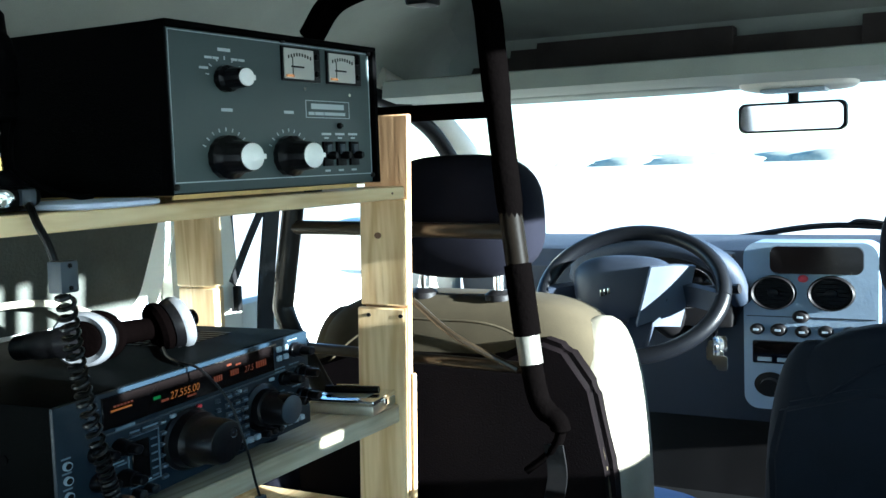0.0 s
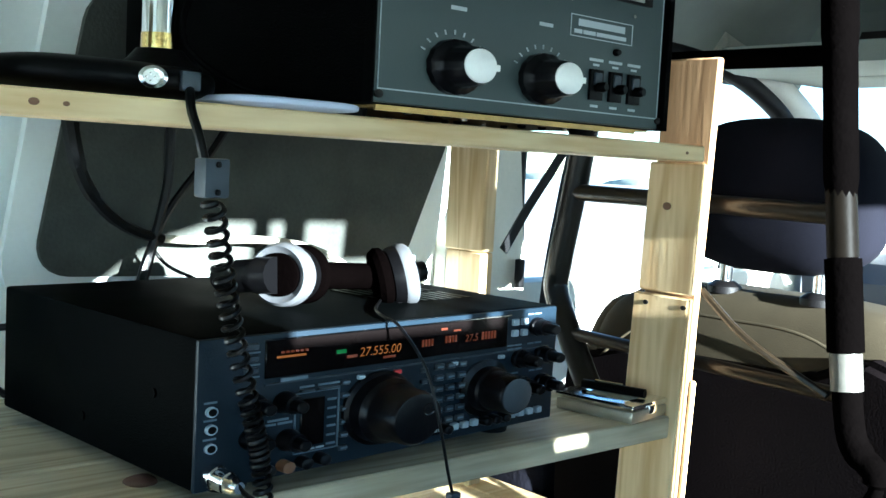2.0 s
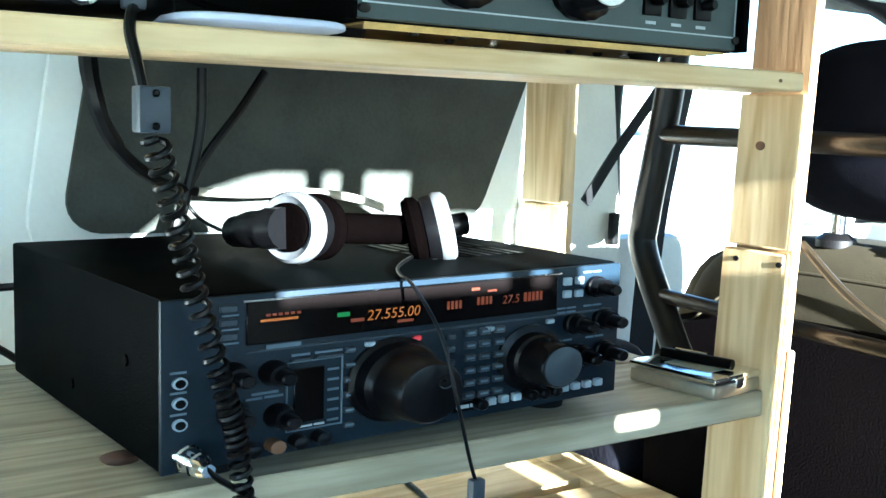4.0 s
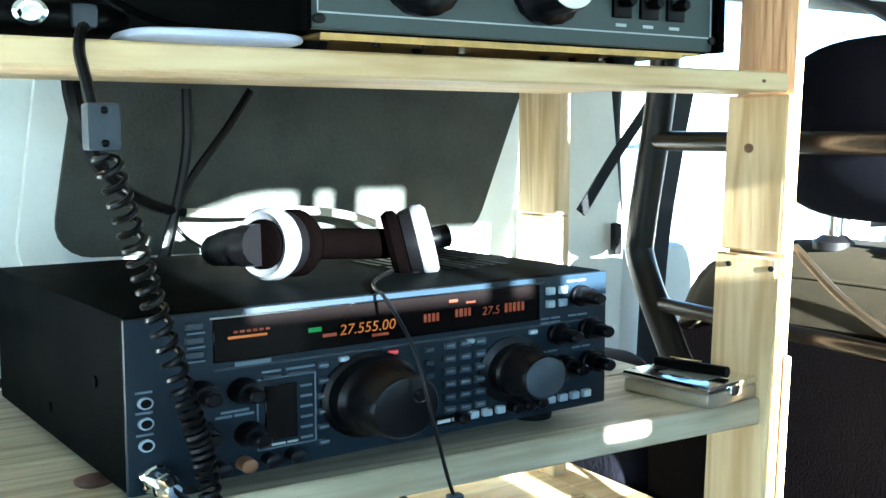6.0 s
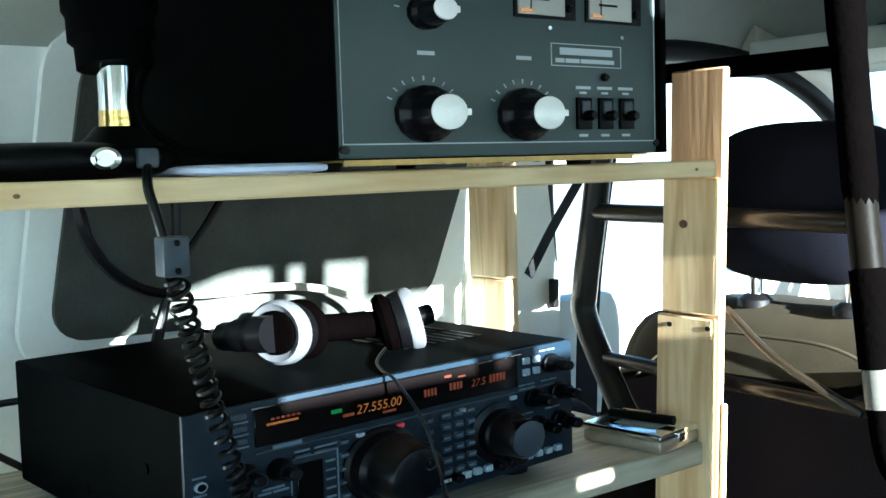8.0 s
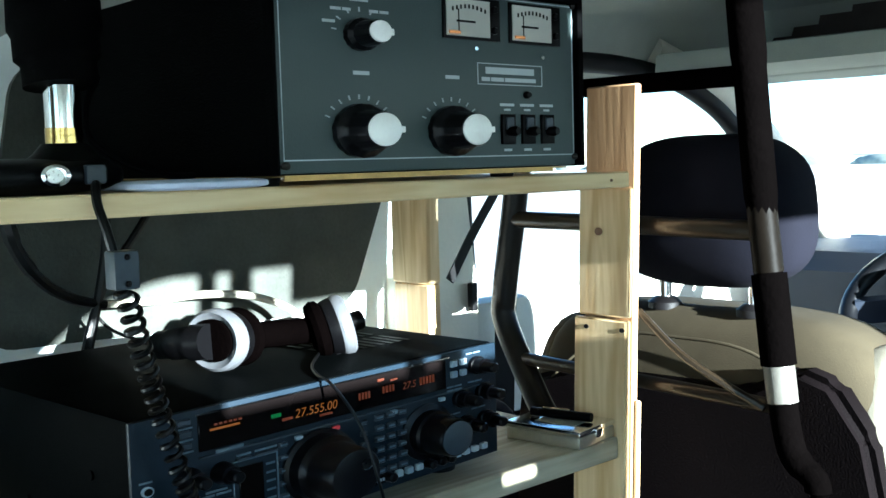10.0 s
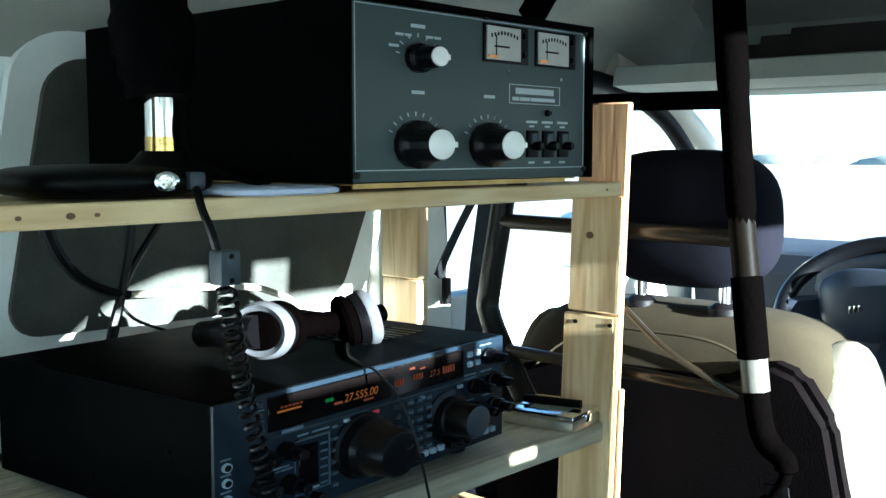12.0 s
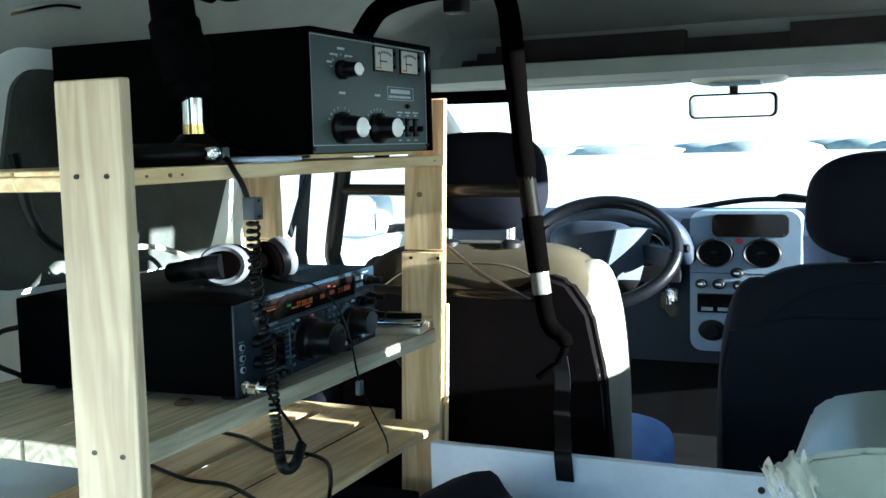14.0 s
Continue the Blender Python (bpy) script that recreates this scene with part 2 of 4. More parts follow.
def tube(bm, points, radius, seg=10, n=8, round_off=True):
    """A round tube along a smooth path; radius may be a number or one per path point."""
    path = smooth_path(points, n) if n > 1 else [Vector(q) for q in points]
    rings, side = [], None
    for i, p in enumerate(path):
        d = (path[min(i + 1, len(path) - 1)] - path[max(i - 1, 0)]).normalized()
        side = d.orthogonal().normalized() if side is None else (side - d * side.dot(d)).normalized()
        up = d.cross(side)
        r = radius if isinstance(radius, (int, float)) else radius[min(len(radius) - 1, int(i / len(path) * len(radius)))]
        rings.append([bm.verts.new(p + (side * math.cos(2 * math.pi * k / seg) + up * math.sin(2 * math.pi * k / seg)) * r) for k in range(seg)])
    for a, b in zip(rings, rings[1:]):
        for k in range(seg):
            j = (k + 1) % seg
            bm.faces.new((a[k], a[j], b[j], b[k]))
    bm.faces.new(list(reversed(rings[0])))
    bm.faces.new(rings[-1])
    return bm


def ribbon(bm, points, across, thick, n=8):
    """A flat strap along a path; across is its half width as a vector."""
    path, a = smooth_path(points, n), Vector(across)
    rings = []
    for i, p in enumerate(path):
        d = (path[min(i + 1, len(path) - 1)] - path[max(i - 1, 0)]).normalized()
        t = d.cross(a).normalized() * thick / 2
        rings.append([bm.verts.new(p + s) for s in (a + t, a - t, -a - t, -a + t)])
    for r, q in zip(rings, rings[1:]):
        for k in range(4):
            bm.faces.new((r[k], r[(k + 1) % 4], q[(k + 1) % 4], q[k]))
    bm.faces.new(list(reversed(rings[0])))
    bm.faces.new(rings[-1])
    return bm


def pillow(bm, centre, half, power=3.0, taper=0.0, nu=36, nv=22):
    """A stuffed, rounded block; taper narrows it towards the top."""
    def s(v, e):
        return math.copysign(abs(v) ** e, v)
    e = 2.0 / power
    rings = []
    for j in range(1, nv):
        f = -math.pi / 2 + math.pi * j / nv
        ring = []
        for i in range(nu):
            a = 2 * math.pi * i / nu
            x, y, z = s(math.cos(f), e) * s(math.cos(a), e), s(math.cos(f), e) * s(math.sin(a), e), s(math.sin(f), e)
            k = 1 - taper * (z + 1) / 2
            ring.append(bm.verts.new(Vector(centre) + Vector((x * half[0] * k, y * half[1], z * half[2]))))
        rings.append(ring)
    for a, b in zip(rings, rings[1:]):
        for i in range(nu):
            j = (i + 1) % nu
            bm.faces.new((a[i], a[j], b[j], b[i]))
    lo, hi = bm.verts.new(Vector(centre) - Vector((0, 0, half[2]))), bm.verts.new(Vector(centre) + Vector((0, 0, half[2])))
    for i in range(nu):
        j = (i + 1) % nu
        bm.faces.new((lo, rings[0][j], rings[0][i]))
        bm.faces.new((hi, rings[-1][i], rings[-1][j]))
    return bm


def prism(bm, outline, depth, axis=1):
    """An outline of (a, b) pairs pushed along an axis from depth[0] to depth[1]."""
    def place(a, b, d):
        return {0: (d, a, b), 1: (a, d, b), 2: (a, b, d)}[axis]
    lo = [bm.verts.new(place(a, b, depth[0])) for a, b in outline]
    hi = [bm.verts.new(place(a, b, depth[1])) for a, b in outline]
    n = len(outline)
    for i in range(n):
        j = (i + 1) % n
        bm.faces.new((lo[i], lo[j], hi[j], hi[i]))
    bm.faces.new(list(reversed(lo)))
    bm.faces.new(hi)
    bmesh.ops.recalc_face_normals(bm, faces=bm.faces)
    return bm


def rounded(a0, a1, b0, b1, r, n=6, slant=0.0):
    """A rectangle with round corners; slant shifts its upper edge along a."""
    out = []
    for ca, cb, s in ((a1 - r, b1 - r, 0), (a0 + r, b1 - r, 1), (a0 + r, b0 + r, 2), (a1 - r, b0 + r, 3)):
        for k in range(n + 1):
            t = math.pi / 2 * (s + k / n)
            a, b = ca + r * math.cos(t), cb + r * math.sin(t)
            out.append((a + slant * (b - b0) / (b1 - b0), b))
    return out


def mesh_of(name, bm, mat, smooth=True):
    bmesh.ops.recalc_face_normals(bm, faces=bm.faces)
    me = bpy.data.meshes.new(name)
    bm.to_mesh(me)
    bm.free()
    me.materials.append(mat)
    if smooth:
        me.shade_smooth()
        me.set_sharp_from_angle(angle=radians(38))
    return me


def part(name, bm, mat, parent, label=""):
    ob = new(name, mesh_of(name, bm, mat))
    ob.parent = parent
    return tagged(ob, label)


def piece(name, bm, mat, label, category, group="", kind=""):
    return tagged(new(name, mesh_of(name, bm, mat)), label, category, group, kind)


def thing(name, label, category, m=None, group=""):
    ob = new(name)
    ob.empty_display_size = 0.05
    if m is not None:
        ob.matrix_basis = m
    return tagged(ob, label, category, group)


# ---- the outside ----
piece("ground", boxm(-400, 400, -400, 400, -0.35, -0.25), CONCRETE, "pale sunlit concrete ground round the van", "ground", kind="structure")
hb = bmesh.new()
for k in range(150):
    pillow(hb, (-130 + k * 1.25 + random.random(), 100 + 22 * random.random(), -0.25), (4.5 + 2.5 * random.random(), 2.2, 0.80 + 0.30 * random.random()), 2.2, 0, 12, 8)
piece("far_scrub", hb, HEDGE, "low pale strip of scrub far across the ground", "scrub", kind="stuff")

# ---- the van's shell ----
SECTION = [(-0.50, 0.12), (-0.535, 0.55), (-0.53, 0.80), (-0.515, 1.00), (-0.49, 1.13), (-0.44, 1.235), (-0.36, 1.30), (-0.25, 1.335), (0.05, 1.355), (0.33, 1.36),
           (0.61, 1.355), (0.91, 1.335), (1.02, 1.30), (1.10, 1.235), (1.15, 1.13), (1.175, 1.00), (1.19, 0.80), (1.195, 0.55), (1.16, 0.12)]


def shell(i0, i1, y0, y1, thick=0.03):
    """A stretch of the van's skin between two points of its section."""
    bm = bmesh.new()
    c = Vector((0.33, 0.75))
    inner = [Vector(p) for p in SECTION[i0:i1 + 1]]
    outer = [p + (p - c).normalized() * thick for p in inner]
    prism(bm, [tuple(p) for p in inner] + [tuple(p) for p in reversed(outer)], (y0, y1), 1)
    return bm


piece("wall_left", shell(0, 4, -1.55, 0.60), WHITE_PAINT, "white painted steel side wall of the van", "wall", kind="structure")
piece("ceiling", shell(4, 14, -1.55, 0.275), LINER, "grey-green felt roof lining of the van", "ceiling", kind="structure")
piece("ceiling_cab", shell(4, 12, 0.275, 1.42), LINER, "grey-green felt roof lining over the cab", "ceiling", kind="structure")
piece("wall_right", shell(16, 18, -0.32, 0.33), WHITE_PAINT, "white painted steel side wall of the van", "wall", kind="structure")
piece("wall_right_sill", shell(17, 18, -1.55, -0.32), WHITE_PAINT, "unseen white sill below the opening added for fill light", "wall", kind="structure")
# unseen wall with an opening made up to brighten the left wall
wr = bmesh.new()
WR = [SECTION[14], SECTION[15], SECTION[16], (1.22, 0.80), (1.205, 1.00), (1.18, 1.13)]
prism(wr, WR, (-1.55, -1.30), 1)
prism(wr, WR, (-0.66, -0.32), 1)
box(wr, 1.168, 1.20, -1.30, -0.66, 0.80, 0.86)
box(wr, 1.152, 1.185, -1.30, -0.66, 1.10, 1.14)
piece("wall_right_fill_opening", wr, WHITE_PAINT, "unseen white wall round an opening added for fill light", "wall", kind="structure")
# unseen wall: its slots and strips are made up to shape the sun patches
wr = bmesh.new()
box(wr, 1.165, 1.195, -0.32, 0.215, 0.80, 1.004)
# slit added for the sun patch on the middle shelf
box(wr, 1.165, 1.195, 0.2155, 0.260, 0.80, 0.878)
box(wr, 1.165, 1.195, 0.2155, 0.260, 0.890, 1.004)
box(wr, 1.165, 1.195, 0.2605, 0.360, 0.80, 1.004)
box(wr, 1.150, 1.195, -0.32, 0.405, 1.140, 1.30)
# strips added to keep the sun off the front post and shelf end
box(wr, 1.165, 1.195, 0.397, 0.405, 0.765, 1.139)
box(wr, 1.167, 1.193, 0.3605, 0.3965, 0.765, 1.0)
for y0, y1 in ((-0.32, -0.090), (0.110, 0.134), (0.154, 0.187)):
    box(wr, 1.165, 1.195, y0, y1, 1.003, 1.141)
box(wr, 1.165, 1.195, 0.247, 0.3965, 1.088, 1.141)
prism(wr, [(-0.091, 1.141), (-0.091, 1.060), (-0.055, 1.090), (-0.005, 1.118), (0.041, 1.132), (0.095, 1.141)], (1.167, 1.193), 0)
# panel added to cut off low sun on the driver's seat
box(wr, 1.185, 1.212, 0.342, 0.598, 0.12, 0.765, bevel=0.006)
piece("wall_right_sun_slots", wr, WHITE_PAINT, "unseen white wall with slots made up to shape the sun patches", "wall", kind="structure")
# unseen block added to shade the upper part of the driver's headrest
piece("wall_right_sun_block", boxm(1.12, 1.19, 0.460, 1.12, 1.105, 1.33, bevel=0.008), CREAM_TRIM, "unseen cream trim added to keep the sun off the headrest's top", "wall", kind="structure")
# unseen rear wall: the gap between these two is sized for fill light
piece("wall_rear", boxm(-0.54, 1.20, -1.58, -1.55, 0.12, 0.45), WHITE_PAINT, "unseen white sill, its height set to limit fill light from behind", "wall", kind="structure")
piece("wall_rear_upper", boxm(-0.54, 1.20, -1.58, -1.55, 1.18, 1.38), WHITE_PAINT, "unseen white header over a rear opening left for fill light", "wall", kind="structure")
piece("floor", boxm(-0.54, 1.20, -1.56, 2.2, 0.08, 0.12), FLOOR_MAT, "black ribbed rubber van floor", "floor", kind="structure")

# recess frame and grey board on the left wall
def leaning(a0, a1, b0, b1, r, left, right):
    """A rounded outline whose ends lean by left and right at the top."""
    out = []
    for a, b in rounded(a0, a1, b0, b1, r):
        f, g = (a - a0) / (a1 - a0), (b - b0) / (b1 - b0)
        out.append((a + g * (left * (1 - f) + right * f), b - 0.010 * f * (1 - g)))
    return out


fr = bmesh.new()
prism(fr, leaning(-0.090, 0.490, 0.782, 1.162, 0.055, 0.047, 0.124), (-0.522, -0.508), 0)
for v in fr.verts:
    v.co.x += 0.10 * (v.co.z - 0.82)
piece("trim_panel_surround", fr, WHITE_PAINT, "raised white metal lip round the side panel", "trim", kind="structure")
pb = bmesh.new()
prism(pb, leaning(-0.054, 0.448, 0.816, 1.132, 0.040, 0.046, 0.108), (-0.512, -0.500), 0)
for v in pb.verts:
    v.co.x += 0.10 * (v.co.z - 0.82)
piece("side_panel", pb, FELT, "dark grey fibre board filling the side window recess", "panel")
rb = bmesh.new()
for y in (-0.20, -0.16):
    tube(rb, [(-0.515, y, 0.14), (-0.535, y, 0.6), (-0.525, y, 0.9), (-0.50, y, 1.1)], 0.012, 8)
piece("trim_wall_ribs", rb, WHITE_PAINT, "pressed ribs in the white side wall", "trim", kind="structure")

# pillars, door and windows round the driver
bp = bmesh.new()
prism(bp, [(0.545, 0.12), (0.68, 0.12), (0.70, 0.80), (0.66, 1.13), (0.60, 1.24), (0.53, 1.24)], (-0.55, -0.505), 0)
piece("trim_pillar_left", bp, CREAM_TRIM, "cream plastic pillar trim in full sun", "trim", kind="structure")
# unseen pillar, its edges set by where sun should come in
bq = bmesh.new()
prism(bq, [(0.599, 0.12), (0.72, 0.12), (0.72, 0.90), (0.70, 1.05), (0.68, 1.104), (0.600, 1.104), (0.600, 0.767), (0.599, 0.767)], (1.18, 1.215), 0)
piece("trim_pillar_right", bq, CREAM_TRIM, "cream plastic pillar trim", "trim", kind="structure")
door = thing("door_1", "cream driver's door with dark seal and open view", "door")
tagged(door, kind="structure")
part("door_panel", boxm(-0.60, -0.545, 0.70, 1.60, 0.12, 0.78, bevel=0.015), CREAM_TRIM, door)
sl = bmesh.new()
tube(sl, [(-0.53, 0.70, 0.79), (-0.525, 0.69, 1.00), (-0.50, 0.72, 1.14), (-0.47, 0.90, 1.165), (-0.45, 1.10, 1.15), (-0.435, 1.24, 1.10), (-0.43, 1.34, 1.03), (-0.44, 1.50, 0.90), (-0.47, 1.62, 0.80)], 0.017, 10)
part("door_seal", sl, RUBBER, door)
dr = bmesh.new()
box(dr, -0.585, -0.545, 0.80, 1.30, 0.55, 0.60, bevel=0.012)
part("armrest", dr, DASH_DARK, door)
d2 = tagged(thing("door_2", "cream passenger door below its window", "door"), kind="structure")
part("door_panel", boxm(1.185, 1.225, 0.72, 1.62, 0.12, 0.78, bevel=0.012), CREAM_TRIM, d2)
dm = thing("door_mirror", "pale door mirror seen through the side glass", "mirror")
mb = bmesh.new()
pillow(mb, (-0.70, 1.40, 0.825), (0.085, 0.05, 0.068), 3.4)
part("housing", mb, WHITE_PAINT, dm)
mb = bmesh.new()
prism(mb, rounded(-0.77, -0.63, 0.772, 0.878, 0.02), (1.338, 1.348), 1)
part("mirror_glass", mb, MIRROR, dm)
part("arm", boxm(-0.64, -0.56, 1.39, 1.43, 0.775, 0.80, bevel=0.008), RUBBER, dm)

# windscreen surround
pil = bmesh.new()
tube(pil, [(-0.47, 1.10, 1.19), (-0.455, 1.30, 1.12), (-0.46, 1.52, 1.00), (-0.50, 1.85, 0.80)], 0.032, 10)
piece("trim_windscreen_pillar", pil, CREAM_TRIM, "slanting windscreen pillar trim", "trim", kind="structure")
pil = bmesh.new()
tube(pil, [(1.12, 1.10, 1.19), (1.10, 1.30, 1.12), (1.12, 1.52, 1.00), (1.16, 1.85, 0.80)], 0.032, 10)
piece("trim_windscreen_pillar", pil, CREAM_TRIM, "slanting windscreen pillar trim", "trim", kind="structure")
hd = bmesh.new()
prism(hd, [(1.05, 1.146), (1.055, 1.178), (1.075, 1.182), (1.40, 1.152), (1.40, 1.140), (1.10, 1.138)], (-0.42, 1.10), 0)
piece("header_shelf", hd, LINER, "grey lipped overhead parcel shelf above the windscreen", "shelf", kind="structure")
hr = bmesh.new()
prism(hr, [(1.00, 1.39), (1.00, 1.33), (1.12, 1.325), (1.35, 1.27), (1.42, 1.16), (1.46, 1.16), (1.40, 1.32), (1.15, 1.385)], (-0.50, 1.16), 0)
piece("ceiling_front", hr, LINER, "roof lining sloping down to the windscreen", "ceiling", kind="structure")
# the recess's shade is put into the dark colour and tapering tops here
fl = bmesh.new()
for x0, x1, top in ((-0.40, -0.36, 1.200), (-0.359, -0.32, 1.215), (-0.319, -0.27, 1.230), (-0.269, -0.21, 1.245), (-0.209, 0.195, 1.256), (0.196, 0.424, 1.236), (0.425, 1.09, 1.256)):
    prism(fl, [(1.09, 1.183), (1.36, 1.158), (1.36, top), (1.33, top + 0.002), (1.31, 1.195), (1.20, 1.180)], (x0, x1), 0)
piece("parcel_shade_lining", fl, RECESS_SHADE, "lining inside the overhead shelf, coloured and shaped for its shade", "lining", kind="structure")
for x0, x1 in ((-0.33, 0.20), (0.46, 0.98)):
    v = thing("sun_visor", "folded grey sun visor under the windscreen header", "sun visor", group="sun visors")
    vb = bmesh.new()
    pillow(vb, ((x0 + x1) / 2, 1.27, 1.143), ((x1 - x0) / 2, 0.085, 0.010), 5)
    part("flap", vb, LINER, v)
    part("hinge_rod", tube(bmesh.new(), [(x0 + 0.02, 1.34, 1.150), (x1 - 0.02, 1.34, 1.150)], 0.005, 8), RUBBER, v)
cl = thing("cabin_light", "small clear and grey cabin light over the mirror", "light")
lb = bmesh.new()
pillow(lb, (0.325, 1.27, 1.140), (0.10, 0.07, 0.016), 4)
part("housing", lb, CREAM_TRIM, cl)
part("lens", boxm(0.27, 0.38, 1.20, 1.25, 1.120, 1.127, bevel=0.003), KEY_LIGHT, cl)
mr = thing("rear_view_mirror", "small framed rear-view mirror under the header", "mirror", Matrix.Translation((0.299, 1.345, 1.081)) @ pose(0, 0, 0, 2.5, 0, 2))
mo = bmesh.new()
prism(mo, rounded(-0.097, 0.097, -0.028, 0.028, 0.014), (-0.008, 0.022), 1)
part("housing", mo, RUBBER, mr)
mo = bmesh.new()
prism(mo, rounded(-0.092, 0.092, -0.0235, 0.0235, 0.012), (-0.013, -0.0085), 1)
part("mirror_glass", mo, MIRROR, mr)
part("stalk", tube(bmesh.new(), [(0, 0.015, 0.015), (0.0, 0.022, 0.04), (0, 0.005, 0.068)], 0.010, 8), RUBBER, mr)
piece("front_bulkhead", boxm(-0.56, 1.20, 2.0, 2.04, 0.12, 0.74), DASH_DARK, "dark front bulkhead under the dashboard", "bulkhead", kind="structure")
ws = bmesh.new()
prism(ws, [(1.41, 1.155), (1.415, 1.16), (2.02, 0.785), (2.015, 0.78)], (-0.46, 1.12), 0)
wsp = piece("window_1", ws, PANE, "clear sloping windscreen in bright daylight", "window", kind="structure")
wsp.visible_shadow = False

# ---- dashboard ----
dash = thing("dashboard", "blue-grey plastic dashboard under the windscreen", "dashboard", Matrix.Translation((0.008, 0.0, 0.007)))
db = bmesh.new()
prism(db, [(1.60, 0.42), (1.58, 0.60), (1.55, 0.76), (1.58, 0.798), (1.70, 0.812), (2.00, 0.80), (2.00, 0.42)], (-0.53, 1.17), 0)
part("body", db, DASH, dash)
cw = bmesh.new()
tube(cw, [(-0.20, 1.50, 0.74), (-0.17, 1.48, 0.79), (-0.05, 1.46, 0.818), (0.06, 1.46, 0.812), (0.13, 1.48, 0.77), (0.155, 1.52, 0.70)], 0.026, 10)
part("cowl", cw, DASH, dash)
part("dial_panel", boxm(-0.18, 0.14, 1.50, 1.545, 0.64, 0.80, bevel=0.01), DASH_DARK, dash)
for x in (-0.09, 0.045):
    part("dial", lathe(bmesh.new(), [(0.055, 0), (0.055, 0.006), (0.050, 0.008)], (x, 1.50, 0.725), (0, -1, 0), 28, FLAT), GLASS_DARK, dash)
    part("dial_ring", lathe(bmesh.new(), [(0.058, 0), (0.058, 0.004)], (x, 1.5005, 0.725), (0, -1, 0), 28, FLAT), CHROME, dash)
con = bmesh.new()
prism(con, rounded(0.160, 0.425, 0.47, 0.822, 0.03), (1.515, 1.60), 1)
part("console", con, CONSOLE, dash, "silver-blue centre console")
sc = bmesh.new()
prism(sc, rounded(0.217, 0.398, 0.759, 0.815, 0.016), (1.500, 1.53), 1)
part("display_window", sc, GLASS_DARK, dash, "dark display window")
for x, z, r in ((0.222, 0.718, 0.046), (0.336, 0.719, 0.046)):
    part("air_vent", lathe(bmesh.new(), [(r, 0), (r, 0.012), (r * 0.93, 0.016), (r * 0.86, 0.012), (r * 0.80, 0.002), (0.012, 0.001)], (x, 1.515, z), (0, -1, 0), 28, FLAT), DASH_DARK, dash)
    for k in range(-3, 4):
        w = r * 0.74 * math.sqrt(1 - (k / 4.2) ** 2)
        part("vent_slat", boxm(x - w, x + w, 1.506, 1.512, z + k * 0.0085 - 0.0018, z + k * 0.0085 + 0.0018), RUBBER, dash)
    part("vent_hub", lathe(bmesh.new(), [(0.013, 0), (0.012, 0.004), (0.006, 0.006)], (x, 1.508, z), (0, -1, 0), 18, FLAT), DASH_DARK, dash)
part("hazard_button", lathe(bmesh.new(), [(0.010, 0), (0.010, 0.006), (0.007, 0.008)], (0.281, 1.515, 0.748), (0, -1, 0), 16, FLAT), RED, dash, "red hazard button")
for x, z, r in ((0.188, 0.640, 0.015), (0.232, 0.640, 0.017), (0.276, 0.669, 0.017), (0.280, 0.638, 0.016), (0.325, 0.640, 0.016), (0.372, 0.640, 0.016)):
    kb = part("console_knob", lathe(bmesh.new(), [(r, 0), (r, 0.006), (r * 0.8, 0.014), (r * 0.7, 0.015)], (x, 1.515, z), (0, -1, 0), 20, FLAT), DASH_DARK, dash)
    part("knob_mark", boxm(x - r * 0.35, x + r * 0.35, 1.4985, 1.5005, z - 0.0015, z + 0.0025), KEY_LIGHT, kb, "pale symbol bar")
part("console_seam", boxm(0.166, 0.420, 1.5135, 1.516, 0.6665, 0.6680), DASH_DARK, dash)
part("radio_slot", boxm(0.178, 0.402, 1.507, 1.53, 0.568, 0.616, bevel=0.005), GLASS_DARK, dash, "dark car radio front")
for x in (0.215, 0.288, 0.36):
    part("heater_dial", lathe(bmesh.new(), [(0.034, 0), (0.034, 0.004), (0.020, 0.006), (0.018, 0.02)], (x, 1.515, 0.523), (0, -1, 0), 24, FLAT), DASH_DARK, dash)
for k in range(5):
    part("radio_key", boxm(0.19 + k * 0.04, 0.218 + k * 0.04, 1.503, 1.508, 0.574, 0.582), KEY_LIGHT, dash)
part("stalk", tube(bmesh.new(), [(0.05, 1.40, 0.73), (0.14, 1.36, 0.74), (0.19, 1.35, 0.745)], 0.010, 8), DASH_DARK, dash)
kr = thing("key_ring", "bunch of metal keys hanging at the ignition", "keys")
kb = bmesh.new()
for k in range(5):
    a = k * 1.3
    prism(kb, rounded(0.135 + 0.012 * math.cos(a), 0.158 + 0.012 * math.cos(a), 0.585 + 0.008 * k, 0.615 + 0.009 * k, 0.006), (1.36 + 0.006 * k, 1.363 + 0.006 * k), 1)
part("keys", kb, CHROME, kr)
part("shank", tube(bmesh.new(), [(0.13, 1.42, 0.655), (0.145, 1.37, 0.64), (0.147, 1.365, 0.615)], 0.006, 8), CHROME, kr)
wp = bmesh.new()
tube(wp, [(0.05, 1.99, 0.80), (0.3, 1.93, 0.835), (0.62, 1.94, 0.81)], 0.008, 6)
tube(wp, [(0.32, 1.93, 0.836), (0.36, 1.92, 0.846), (0.48, 1.925, 0.825)], 0.006, 6)
tube(wp, [(0.45, 1.98, 0.80), (0.75, 1.93, 0.83), (1.02, 1.94, 0.80)], 0.008, 6)
piece("wiper", wp, RUBBER, "black windscreen wipers resting on the glass", "wiper")

# ---- steering wheel ----
sw = thing("steering_wheel", "dark grey three-spoke steering wheel with a plain badge", "steering wheel", Matrix.Translation((0.007, 1.255, 0.750)))
rim = bmesh.new()
n = 56
